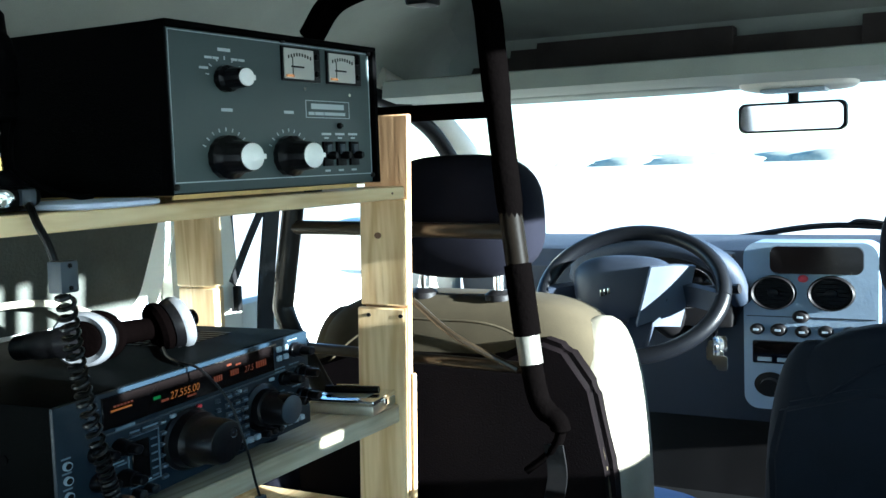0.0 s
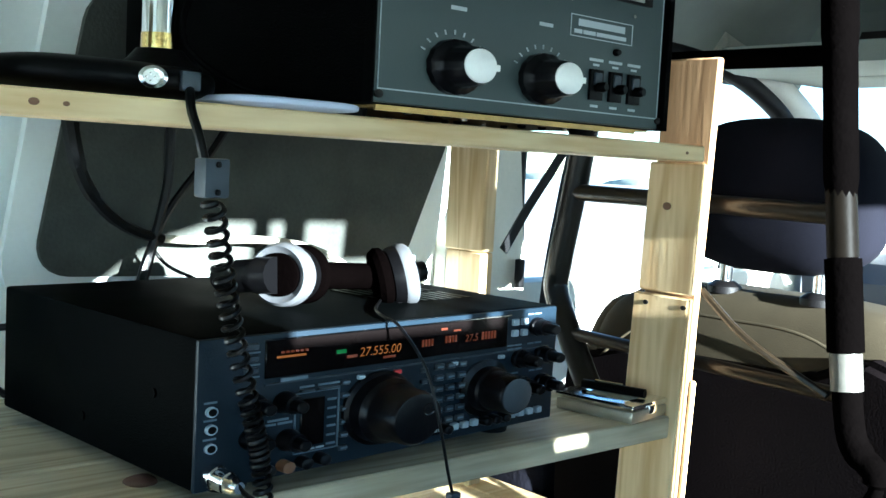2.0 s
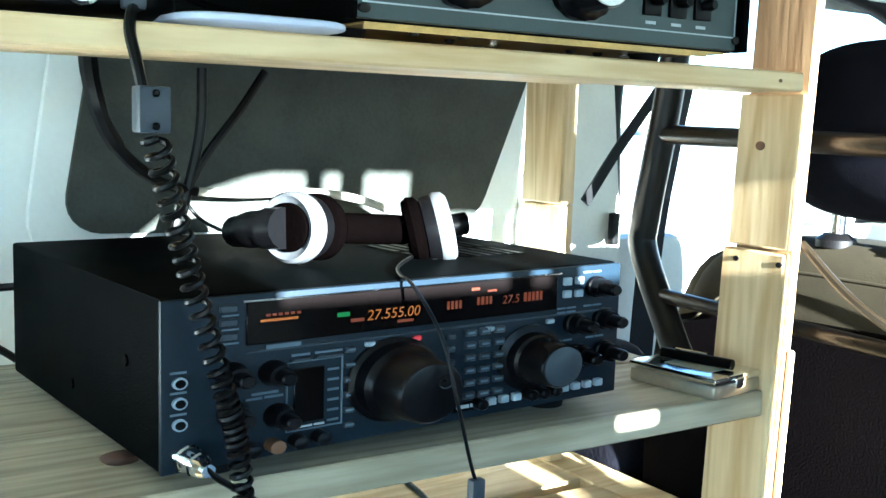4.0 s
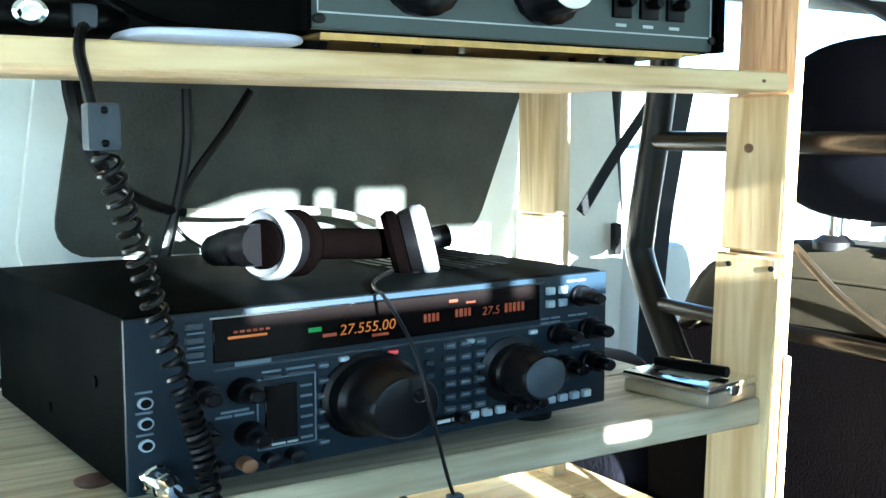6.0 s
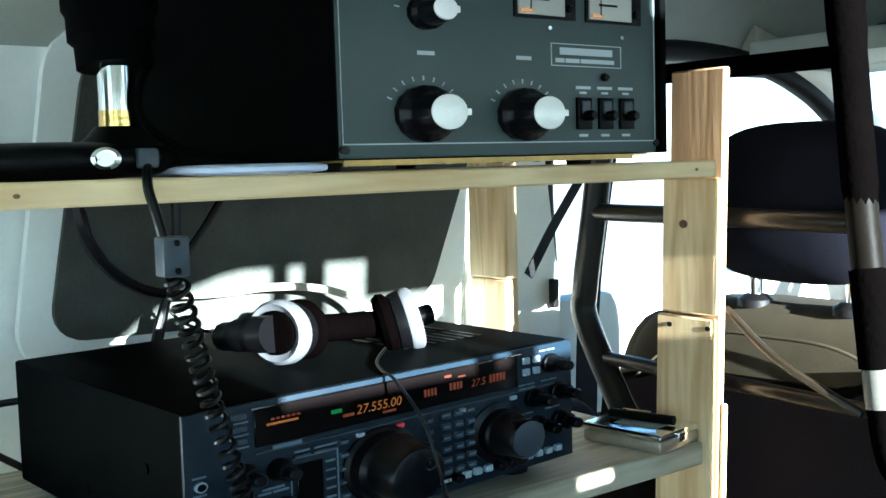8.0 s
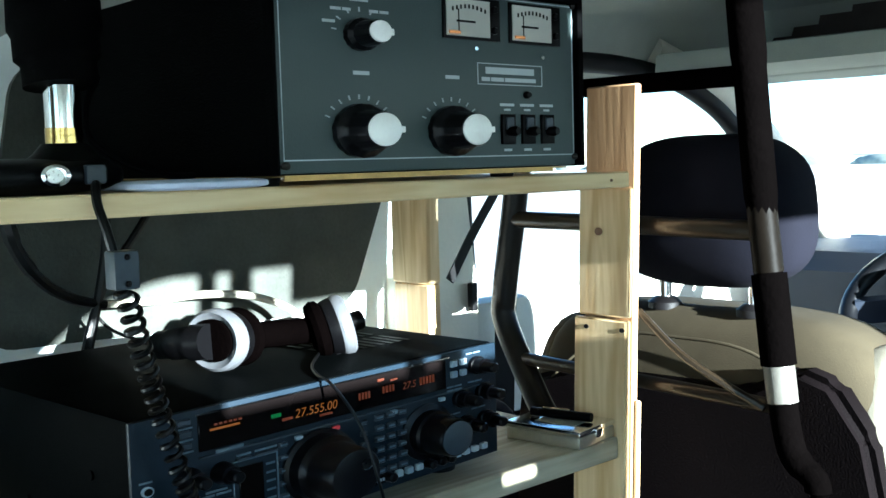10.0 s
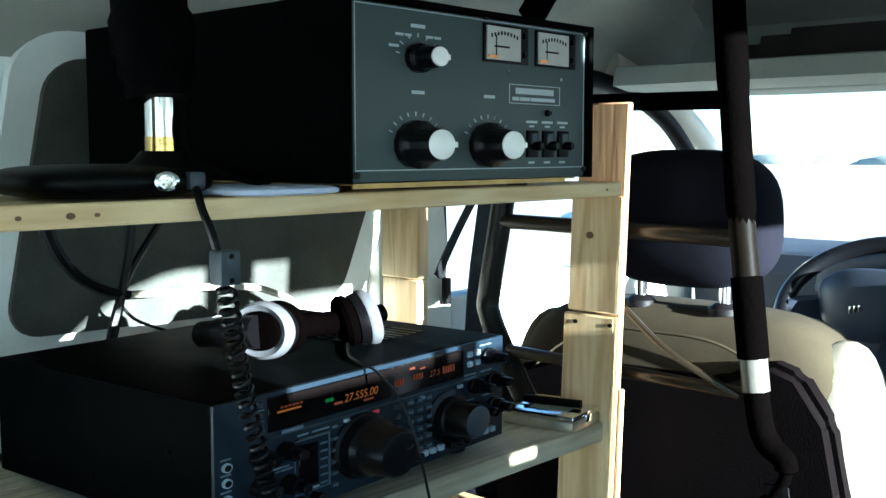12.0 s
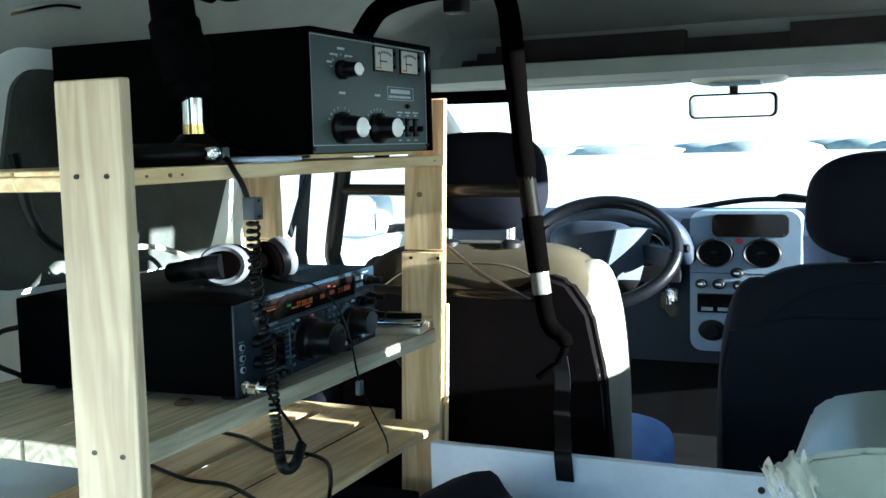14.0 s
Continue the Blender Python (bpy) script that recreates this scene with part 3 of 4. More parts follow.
tube(rim, [(0.182 * math.cos(2 * math.pi * i / n), 0.085 * math.sin(2 * math.pi * i / n), 0.112 * math.sin(2 * math.pi * i / n)) for i in range(n + 1)], 0.0155, 12, 1)
part("rim", rim, WHEEL, sw)
hubm = bmesh.new()
pillow(hubm, (-0.022, 0.035, 0.004), (0.098, 0.042, 0.066), 2.8, -0.15)
part("hub", hubm, HUB_DARK, sw)
# plate added for the sun patch on the hub, paler than the hub
part("hub_flank", ribbon(bmesh.new(), [(0.030, -0.012, -0.006), (0.066, 0.012, -0.004), (0.100, 0.044, -0.008)], (0.016, 0.0, 0.060), 0.012), HUB_SUNLIT, sw, "plate added for the hub's sun patch, light put into its colour")
for pts in ([(0.06, 0.05, 0.0), (0.12, 0.035, -0.006), (0.175, 0.0, -0.012)], [(-0.06, 0.05, 0.0), (-0.12, 0.035, -0.006), (-0.175, 0.0, -0.012)], [(0.02, 0.03, -0.04), (0.022, -0.02, -0.075), (0.025, -0.075, -0.105)]):
    part("spoke", ribbon(bmesh.new(), pts, (0.004, -0.008, 0.020) if abs(pts[2][0]) > 0.1 else (0.024, 0, 0), 0.016), HUB_DARK, sw)
bd = bmesh.new()
for a in range(3):
    box(bd, -0.060 + 0.008 * a, -0.054 + 0.008 * a, -0.0080, -0.0045, -0.008 + 0.003 * a, 0.006 + 0.002 * a, bevel=0.001)
part("badge", bd, CHROME, sw, "plain silver badge")
part("column", tube(bmesh.new(), [(0, 0.06, -0.005), (0, 0.20, -0.06), (0, 0.30, -0.10)], 0.042, 14), DASH_DARK, sw)


# ---- seats ----
def seat(x, y, label, top, head_top, head_low, cloth, rear, side, wide=1.0, deep=0.086, head=0.102, off=0.0, head_y=0.045, head_half=0.055):
    s = thing("car_seat", label, "car seat", Matrix.Translation((x, y, 0.12)) @ Matrix.Diagonal((wide, 1, 1, 1)), "front seats")
    b = bmesh.new()
    k = top - 0.828
    prism(b, [(-0.245, 0.10), (-0.255, 0.50), (-0.240, 0.60 + k), (-0.15, 0.628 + k), (0.09, 0.634 + k), (0.15, 0.664 + k), (0.190, 0.652 + k), (0.228, 0.60 + k), (0.250, 0.50), (0.258, 0.36), (0.258, 0.10)], (-0.020, 0.03), 1)
    bmesh.ops.bevel(b, geom=list(b.edges), offset=0.010, segments=3, affect="EDGES")
    part("back_panel", b, rear, s)
    c = bmesh.new()
    pillow(c, (0, deep - 0.011, (top - 0.12) / 2 + 0.045), (0.264, deep, (top - 0.12) / 2 - 0.045), 4.4, 0.05)
    part("backrest", c, cloth, s)
    for sx in (-1, 1):
        sb = bmesh.new()
        pillow(sb, (sx * 0.205, deep - 0.012, (top - 0.12) / 2 + 0.020), (0.063, deep + 0.001, (top - 0.12) / 2 - 0.048), 2.7, 0.05)
        # only the sunward bolster is paler: lighter cloth plus sunlight in its colour
        part("side_bolster", sb, side if sx > 0 else cloth, s, "sunward bolster in paler cloth, sunlight partly put into its colour" if sx > 0 and side is not cloth else "")
    w = bmesh.new()
    tube(w, [(sx * (0.245 if z < 0.5 else 0.235 - (z - 0.5) * 0.3), -0.004 - 0.006 * (z > 0.3), z) for sx, z in ((-1, 0.15), (-1, 0.45), (-1, 0.58 + k), (-0.6, 0.665 + k), (0, 0.678 + k), (0.6, 0.665 + k), (1, 0.58 + k), (1, 0.45), (1, 0.15))], 0.002, 8)
    part("piping", w, cloth, s)
    d = bmesh.new()
    pillow(d, (0, 0.36, 0.22), (0.26, 0.27, 0.075), 4)
    part("seat_cushion", d, BLUE_CLOTH, s, "blue patterned cushion")
    part("plinth", boxm(-0.2, 0.2, 0.12, 0.55, 0.0, 0.15, bevel=0.02), DASH_DARK, s)
    h = bmesh.new()
    pillow(h, (off, head_y, (head_top + head_low) / 2 - 0.12), (head, head_half, (head_top - head_low) / 2), 3.0, 0.06)
    part("headrest", h, HEAD_CLOTH, s)
    for sx in (-0.06, 0.06):
        part("headrest_post", tube(bmesh.new(), [(sx + off, 0.04, top - 0.14), (sx + off, 0.042, head_low - 0.10)], 0.008, 12), CHROME, s)
        part("collar", lathe(bmesh.new(), [(0.020, 0), (0.020, 0.008), (0.012, 0.014)], (sx + off, 0.04, top - 0.126), (0, 0, 1), 18), DASH_DARK, s)
    return s


seat(-0.032, 0.562, "taupe and brown driver's seat with a dark navy headrest", 0.832, 1.030, 0.856, SEAT_CLOTH, SEAT_BACK_SHADED, SEAT_SUNWARD, head=0.128, off=0.009)
seat(0.669, 0.700, "dark grey passenger seat with a navy headrest", 0.797, 0.981, 0.798, NAVY_CLOTH, NAVY_CLOTH, NAVY_CLOTH, 1.12, 0.045, 0.143, 0.0, 0.050, 0.050)

# ---- ladder-like tube guard behind the driver ----
lad = thing("tube_guard", "brown painted tubular guard with rungs behind the driver's seat", "guard rail")
GY, GL = 0.512, 0.530
# dark steel, with the shade on this rail put into its colour
part("left_rail", tube(bmesh.new(), [(-0.075, GL + 0.02, 0.13), (-0.085, GL + 0.02, 0.50), (-0.140, GL + 0.01, 0.62), (-0.205, GL, 0.680), (-0.240, GL, 0.728), (-0.280, GL, 0.800), (-0.280, GL, 0.84), (-0.258, GL, 0.957), (-0.235, 0.525, 1.08), (-0.205, GY, 1.20)], 0.016, 12), RAIL_SHADED, lad)
part("top_bow", tube(bmesh.new(), [(-0.200, GY, 1.20), (-0.158, GY, 1.245), (-0.08, GY, 1.265), (0.015, GY, 1.268), (0.056, GY, 1.262), (0.071, GY, 1.235), (0.077, GY, 1.205)], 0.018, 12), FOAM, lad)
part("right_rail", tube(bmesh.new(), [(0.077, GY, 1.205), (0.087, GY, 1.09), (0.105, 0.508, 0.926), (0.122, 0.504, 0.800), (0.137, 0.502, 0.715), (0.165, 0.50, 0.686), (0.158, 0.50, 0.655), (0.118, 0.50, 0.62)], [0.0185, 0.017, 0.0145, 0.0145, 0.0145, 0.013, 0.007, 0.005], 12), FOAM, lad)
# the lowest bare stretch has sunlight put into its paler colour
for z0, z1, r, mat, label in ((0.960, 0.888, 0.0152, TUBE_DARK, "dark bare tube"), (0.887, 0.797, 0.0178, FOAM, "black tape sleeve"), (0.796, 0.760, 0.0155, TUBE_SUNLIT, "bare tube, pale with sunlight put into its colour")):
    x0, x1 = 0.105 + (0.926 - z0) * 0.135, 0.105 + (0.926 - z1) * 0.135
    part("sleeve", tube(bmesh.new(), [(x0, 0.508 - (0.926 - z0) * 0.03, z0), (x1, 0.508 - (0.926 - z1) * 0.03, z1)], r, 14, 1), mat, lad, label)
for z, x0, x1, r in ((1.085, -0.234, 0.085, 0.011), (0.929, -0.262, 0.104, 0.0105), (0.752, -0.252, 0.132, 0.008)):
    part("rung", tube(bmesh.new(), [(x0, GL - (0.005 if z > 1 else 0.002), z + 0.004), (x1, GY - 0.002, z)], r, 10), TUBE if z < 1.0 else FOAM, lad)
part("brace", tube(bmesh.new(), [(-0.040, GY - 0.018, 0.838), (0.025, GY - 0.022, 0.793), (0.110, GY - 0.014, 0.752)], 0.0042, 8), TUBE, lad)
ck = bmesh.new()
box(ck, -0.035, 0.0, GY - 0.02, GY + 0.02, 1.225, 1.262, bevel=0.006)
tube(ck, [(0.0, GY, 1.25), (0.03, GY - 0.02, 1.245), (0.05, GY - 0.01, 1.255)], 0.004, 6)
part("clamp", ck, RUBBER, lad)
part("strap", ribbon(bmesh.new(), [(0.158, GY - 0.016, 0.66), (0.164, GY - 0.020, 0.62), (0.185, 0.42, 0.596), (0.224, 0.307, 0.568), (0.232, 0.279, 0.562), (0.235, 0.279, 0.525)], (0.013, 0, 0), 0.003), RUBBER, lad, "black strap draped over the cross board")
belt = thing("seat_belt", "black seat belt webbing hanging from the pillar", "seat belt")
part("webbing", ribbon(bmesh.new(), [(-0.360, 0.508, 0.850), (-0.372, 0.565, 0.910), (-0.385, 0.630, 0.972), (-0.40, 0.69, 1.03)], (0.001, 0.005, -0.004), 0.003), RUBBER, belt)
part("lower_webbing", ribbon(bmesh.new(), [(-0.49, 0.79, 1.00), (-0.49, 0.77, 0.91), (-0.49, 0.745, 0.756), (-0.49, 0.73, 0.45)], (0.0, 0.022, 0.0), 0.003), RUBBER, belt)
part("buckle", boxm(-0.50, -0.488, 0.672, 0.684, 0.778, 0.822, bevel=0.003), RUBBER, belt)

# ---- shelf rack of sawn pine ----
rack = thing("shelf_rack", "home-made rack of pale sawn pine boards screwed together", "shelf rack")


def board(name, x0, x1, y0, y1, z0, z1, mat, lean=0.0, label="", bevel=0.0018):
    bm = boxm(x0, x1, y0, y1, z0, z1, bevel=bevel, seg=1)
    for v in bm.verts:
        v.co.x += lean * (v.co.z - 0.98)
    return part(name, bm, mat, rack, label)


def cross_head(x, y, z, holder, axis=(0, -1, 0)):
    return part("screw", lathe(bmesh.new(), [(0.0034, -0.002), (0.0034, 0.0006), (0.0020, 0.0002)], (x, y, z), axis, 12, FLAT), STEEL, holder)


board("shelf_board", -0.098, -0.031, -0.293, 0.4700, 0.9745, 0.9915, PINE_Y)     # upper shelf: a stout front board, thin ones behind
x = -0.101
for w in (0.082, 0.084, 0.082):
    board("shelf_board", x - w, x, -0.293, 0.470, 0.9855, 0.9915, PINE_Y)
    x -= w + 0.003
board("cross_batten", -0.352, -0.107, -0.2925, -0.268, 0.9690, 0.9850, PINE_Y)
x = -0.052
for w in (0.142, 0.140, 0.112):                              # middle shelf
    board("shelf_board", x - w, x, -0.293, 0.470, 0.676, 0.700, PINE_GREY)
    x -= w + 0.003
x = -0.048
for w in (0.112, 0.100, 0.100):                              # slatted lower shelf
    board("slat", x - w, x, -0.293, 0.468 if x > -0.06 else 0.474, 0.525, 0.537, PINE_Y)
    x -= w + 0.022
board("end_board", -0.405, -0.165, 0.475, 0.530, 0.515, 0.537, PINE_Y)
board("post", -0.104, -0.018, -0.3085, -0.2935, 0.13, 1.081, PINE_DULL)
board("post", -0.45, -0.36, -0.315, -0.2935, 0.13, 1.02, PINE_Z)
# shade on this upright is put into the browner wood colour
board("post", -0.102, -0.033, 0.481, 0.491, 0.13, 1.085, PINE_SHADED, 0.033, "pine upright with the shade on it put into its brown")
board("post_facing", -0.108, -0.035, 0.4705, 0.4805, 0.13, 0.829, PINE_Z, 0.033)
board("post_facing", -0.104, -0.034, 0.4725, 0.4805, 0.832, 0.9735, PINE_Z, 0.033)
board("edge_batten", -0.0325, -0.026, 0.483, 0.489, 0.13, 0.740, PINE_Z, 0.033)
board("post", -0.441, -0.367, 0.476, 0.498, 0.847, 1.02, PINE_Z)
board("post", -0.439, -0.369, 0.477, 0.499, 0.13, 0.846, PINE_Z)
for x, z in ((-0.080, 0.985), (-0.041, 0.985), (-0.078, 0.702), (-0.041, 0.701)):
    cross_head(x, -0.3088, z, rack)
for x in (-0.095, -0.045):
    cross_head(x, 0.470, 0.819, rack)
part("knot", lathe(bmesh.new(), [(0.0055, -0.002), (0.0055, 0.0004), (0.0035, 0.0008)], (-0.077, 0.4725, 0.926), (0, -1, 0), 14, FLAT), KNOT, rack, "dark wood knot")
for y, r in ((-0.262, 0.0024), (-0.225, 0.0034), (-0.205, 0.0022), (0.438, 0.0022)):
    part("knot", lathe(bmesh.new(), [(r, -0.001), (r, 0.0003), (r * 0.5, 0.0005)], (-0.0308, y, 0.983), (1, 0, 0), 12, 0.7), KNOT, rack, "dark wood knot")
bk = bmesh.new()
pillow(bk, (-0.127, -0.104, 0.7025), (0.012, 0.012, 0.004), 2.5, 0, 12, 8)
for v in bk.verts:
    v.co += Vector((noise.noise(v.co * 90), noise.noise(v.co * 90 + Vector((5, 0, 0))), 0)) * 0.004
piece("bark_flake", bk, BARK, "reddish brown flake of bark on the shelf", "bark")

# ---- amplifier on the upper shelf ----
amp = thing("amplifier", "black boxed amplifier with a grey-green front panel and meters", "amplifier", pose(0.0, 0.0, 0.987, 0, 0, 90))
AW, AT, AB = 0.350, 0.170, 0.013
case = boxm(0.002, AW, 0.004, 0.41, AB, AT, bevel=0.003)
part("case", case, CASE, amp)
part("front_panel", boxm(0.006, AW - 0.008, -0.002, 0.0055, AB + 0.001, AT - 0.006, bevel=0.0015), AMP_FACE, amp, "grey-green enamelled front panel")
lip = bmesh.new()
for a in ((0.002, 0.0050, -0.006, 0.006, AB, AT), (AW - 0.0075, AW, -0.008, 0.006, AB, AT), (0.002, AW, -0.008, 0.006, AT - 0.0055, AT)):
    box(lip, *a, bevel=0.0008, seg=1)
part("case_lip", lip, CASE, amp)
ln = bmesh.new()
for a in ((0.010, 0.340, 0.0235, 0.0245), (0.010, 0.340, 0.1615, 0.1623), (0.010, 0.0107, 0.0245, 0.1615), (0.3393, 0.340, 0.0245, 0.1615)):
    box(ln, a[0], a[1], -0.0026, -0.0018, a[2], a[3])
part("border_line", ln, INK, amp)
for x in (0.03, 0.30):
    for y in (0.055, 0.33):
        part("foot", lathe(bmesh.new(), [(0.011, 0.0045), (0.013, AB)], (x, y, 0), (0, 0, 1), 16), RUBBER, amp)
for x, z in ((0.011, 0.020), (0.341, 0.022), (0.177, 0.165), (0.341, 0.163)):
    part("panel_screw", lathe(bmesh.new(), [(0.004, 0), (0.004, 0.002), (0.002, 0.003)], (x, -0.002, z), (0, -1, 0), 12, FLAT), STEEL, amp)


def dial_knob(x, z, skirt, cap, reach, holder):
    k = part("knob", lathe(bmesh.new(), [(skirt, 0), (skirt, 0.006), (skirt * 0.80, 0.009), (cap * 1.22, 0.013), (cap * 1.12, reach - 0.002), (cap * 1.05, reach)], (x, -0.002, z), (0, -1, 0), 60, FLAT, 30, 0.02), KNOB_PLASTIC, holder)
    c = lathe(bmesh.new(), [(cap, 0), (cap, 0.0012), (cap * 0.92, 0.0018)], (x, -0.002 - reach + 0.0002, z), (0, -1, 0), 32, FLAT)
    box(c, x + cap * 0.9, x + cap * 1.25, -0.002 - reach - 0.001, -0.002 - reach + 0.001, z - 0.0025, z + 0.0025, bevel=0.0006, seg=1)
    part("cap", c, SPUN, k, "spun aluminium cap")
    return k


dial_knob(0.083, 0.046, 0.0275, 0.0165, 0.031, amp)
dial_knob(0.182, 0.046, 0.0275, 0.0165, 0.031, amp)
dial_knob(0.086, 0.121, 0.0165, 0.0108, 0.026, amp)


def tick_scale(x, z, r, a0, a1, n, holder):
    b = bmesh.new()
    for i in range(n):
        a = radians(a0 + (a1 - a0) * i / (n - 1))
        for k in range(3):
            d = r + 0.0016 * k
            box(b, x + d * math.cos(a) - 0.0007, x + d * math.cos(a) + 0.0007, -0.0026, -0.0018, z + FLAT * d * math.sin(a) - 0.0005, z + FLAT * d * math.sin(a) + 0.0005)
    tagged(part("scale_ticks", b, INK, holder), kind="stuff")


tick_scale(0.083, 0.046, 0.033, 25, 155, 9, amp)
tick_scale(0.182, 0.046, 0.033, 25, 155, 9, amp)
tick_scale(0.086, 0.121, 0.024, 10, 170, 7, amp)


def bars(x, z, words, h, holder, y=-0.0026, mat=None, gap=0.0016):
    """Writing too small to read, as plain bars; words are their lengths."""
    for w in words:
        part("label_bar", boxm(x, x + w, y, y + 0.0008, z, z + h), mat or INK, holder)
        x += w + gap


bars(0.078, 0.090, (0.016,), 0.0030, amp)
bars(0.176, 0.090, (0.016,), 0.0030, amp)
bars(0.077, 0.147, (0.018,), 0.0030, amp)
bars(0.058, 0.139, (0.010, 0.008), 0.0022, amp)
bars(0.096, 0.139, (0.009, 0.009), 0.0022, amp)
bars(0.050, 0.129, (0.012,), 0.0022, amp)
for x in (0.176, 0.256):
    mt = part("meter", boxm(x - 0.002, x + 0.066, -0.004, 0.004, 0.124, 0.160, bevel=0.001), BLACK_PLASTIC, amp)
    part("scale_card", boxm(x + 0.001, x + 0.052, -0.0052, -0.0038, 0.1265, 0.1575), METER_PAPER, mt, "cream meter scale")
    part("bulb_glow", boxm(x + 0.003, x + 0.016, -0.0060, -0.0050, 0.1280, 0.1305), LAMP_WARM, mt, "orange glowing meter bulb")
    nb = bmesh.new()
    for k in range(9):
        box(nb, x + 0.007 + 0.0048 * k, x + 0.0085 + 0.0048 * k, -0.0058, -0.0050, 0.147 + 0.003 * math.sin(math.pi * k / 8), 0.1505 + 0.003 * math.sin(math.pi * k / 8))
    box(nb, x + 0.012, x + 0.034, -0.0058, -0.0050, 0.138, 0.1398)
    box(nb, x + 0.014, x + 0.0148, -0.0058, -0.0050, 0.130, 0.149)
    tagged(part("dial_scale", nb, BLACK_PLASTIC, mt), kind="stuff")
    for z in (0.130, 0.148):
        part("clip", boxm(x + 0.055, x + 0.060, -0.007, -0.0035, z, z + 0.006, bevel=0.0008, seg=1), BLACK_PLASTIC, mt)
bl = bmesh.new()
for a in ((0.214, 0.297, 0.1045, 0.1052), (0.214, 0.297, 0.0865, 0.0872), (0.214, 0.2147, 0.0872, 0.1045), (0.2963, 0.297, 0.0872, 0.1045)):
    box(bl, a[0], a[1], -0.0026, -0.0018, a[2], a[3])
part("badge_frame", bl, INK, amp)
bars(0.224, 0.0960, (0.062,), 0.0058, amp)
bars(0.219, 0.0895, (0.010, 0.016, 0.040), 0.0034, amp)
part("indicator", lathe(bmesh.new(), [(0.0045, 0), (0.0045, 0.002), (0.003, 0.004)], (0.276, -0.002, 0.0785), (0, -1, 0), 14, FLAT), BLACK_PLASTIC, amp)
for x, z in ((0.213, 0.117), (0.298, 0.113)):
    part("panel_screw", lathe(bmesh.new(), [(0.0022, 0), (0.0022, 0.0012)], (x, -0.002, z), (0, -1, 0), 10, FLAT), CHROME, amp)
for x in (0.250, 0.276, 0.302):
    s = part("switch", boxm(x - 0.0085, x + 0.0085, -0.005, 0.0, 0.034, 0.061, bevel=0.001), BLACK_PLASTIC, amp)
    part("rocker", boxm(x - 0.005, x + 0.005, -0.0068, -0.0045, 0.047, 0.058, bevel=0.0008, seg=1), KEY, s)
    part("toggle", lathe(bmesh.new(), [(0.0042, 0), (0.0048, 0.007), (0.0035, 0.010)], (x, -0.005, 0.0455), (0.1, -1, 0), 12), BLACK_PLASTIC, s)
    bars(x - 0.009, 0.068, (0.018,), 0.0024, amp)
    bars(x - 0.004, 0.0640, (0.008,), 0.0018, amp)
    bars(x - 0.005, 0.0280, (0.010,), 0.0022, amp)
# passivated base plate with its screws and holes
part("base_plate", boxm(0.016, AW - 0.012, 0.006, 0.36, AB - 0.0016, AB - 0.0002), GOLD_PLATE, amp, "yellow passivated steel base plate")
part("base_flange", boxm(0.016, AW - 0.030, 0.0065, 0.0085, AB - 0.0045, AB - 0.0016), GOLD_PLATE, amp)
for k in range(17):
    x, y = 0.035 + 0.0165 * k + 0.005 * random.random(), 0.022 + 0.13 * random.random()
    r = 0.0030 + 0.0018 * random.random()
    part("base_screw", lathe(bmesh.new(), [(r, 0), (r, 0.0022), (r * 0.6, 0.0032)], (x, y, AB - 0.0016), (0, 0, -1), 12), (STEEL, STEEL, STEEL, CHROME)[k % 4], amp)
pp = bmesh.new()
pillow(pp, (-0.056, -0.042, 0.9955), (0.052, 0.056, 0.0040), 4)
piece("plastic_pouch", pp, PAPER, "flat bluish plastic pouch lying on the shelf", "pouch")

# ---- transceiver on the middle shelf ----
rig = thing("transceiver", "dark slate radio transceiver with amber digits and many knobs", "transceiver", pose(-0.049, -0.099, 0.700, 0, 0, 94.6))
RW, RT, RB = 0.412, 0.125, 0.012
part("case", boxm(0.001, RW - 0.001, 0.0045, 0.325, RB, RT, bevel=0.003), RIG_CASE, rig)
part("front_panel", boxm(0.0, RW, 0.0, 0.0044, RB, RT - 0.001, bevel=0.0015), RIG_FACE, rig, "slate grey front panel")
tp = bmesh.new()
for k in range(9):
    for j in range(2):
        box(tp, 0.27 + 0.012 * k, 0.276 + 0.012 * k, 0.08 + 0.055 * j, 0.125 + 0.055 * j, RT - 0.001, RT + 0.0006)
tagged(part("top_vents", tp, BLACK_PLASTIC, rig), kind="stuff")
for x, y in ((0.05, 0.035), (0.36, 0.035), (0.05, 0.29), (0.36, 0.29)):
    part("foot", lathe(bmesh.new(), [(0.017, 0), (0.019, RB)], (x, y, 0), (0, 0, 1), 18), RUBBER, rig)
for z in (0.035, 0.075):
    part("case_screw", lathe(bmesh.new(), [(0.004, 0), (0.004, 0.0015)], (0.001, 0.17 if z < 0.05 else 0.06, z), (-1, 0, 0), 10), CASE, rig)
part("display", boxm(0.058, 0.337, -0.0015, 0.004, 0.090, 0.119, bevel=0.0008, seg=1), GLASS_DARK, rig, "smoked display window")
part("display_bezel", boxm(0.055, 0.340, -0.003, 0.002, 0.1192, 0.1205), CHROME, rig)
part("panel_step", boxm(0.058, 0.400, -0.0022, 0.002, 0.0850, 0.0862), KEY, rig)


def digits(text, x, z, h, mat, holder, name="readout"):
    c = bpy.data.curves.new(name, "FONT")
    c.body, c.size, c.shear = text, h * 1.15, 0.15
    tmp = bpy.data.objects.new(name, c)
    me = bpy.data.meshes.new_from_object(tmp)
    bpy.data.objects.remove(tmp)
    me.transform(Matrix.Translation((x, -0.0021, z)) @ Matrix.Rotation(radians(90), 4, "X") @ Matrix.Diagonal((1.12, 1, 1, 1)))
    me.materials.clear()
    me.materials.append(mat)
    ob = new(name, me)
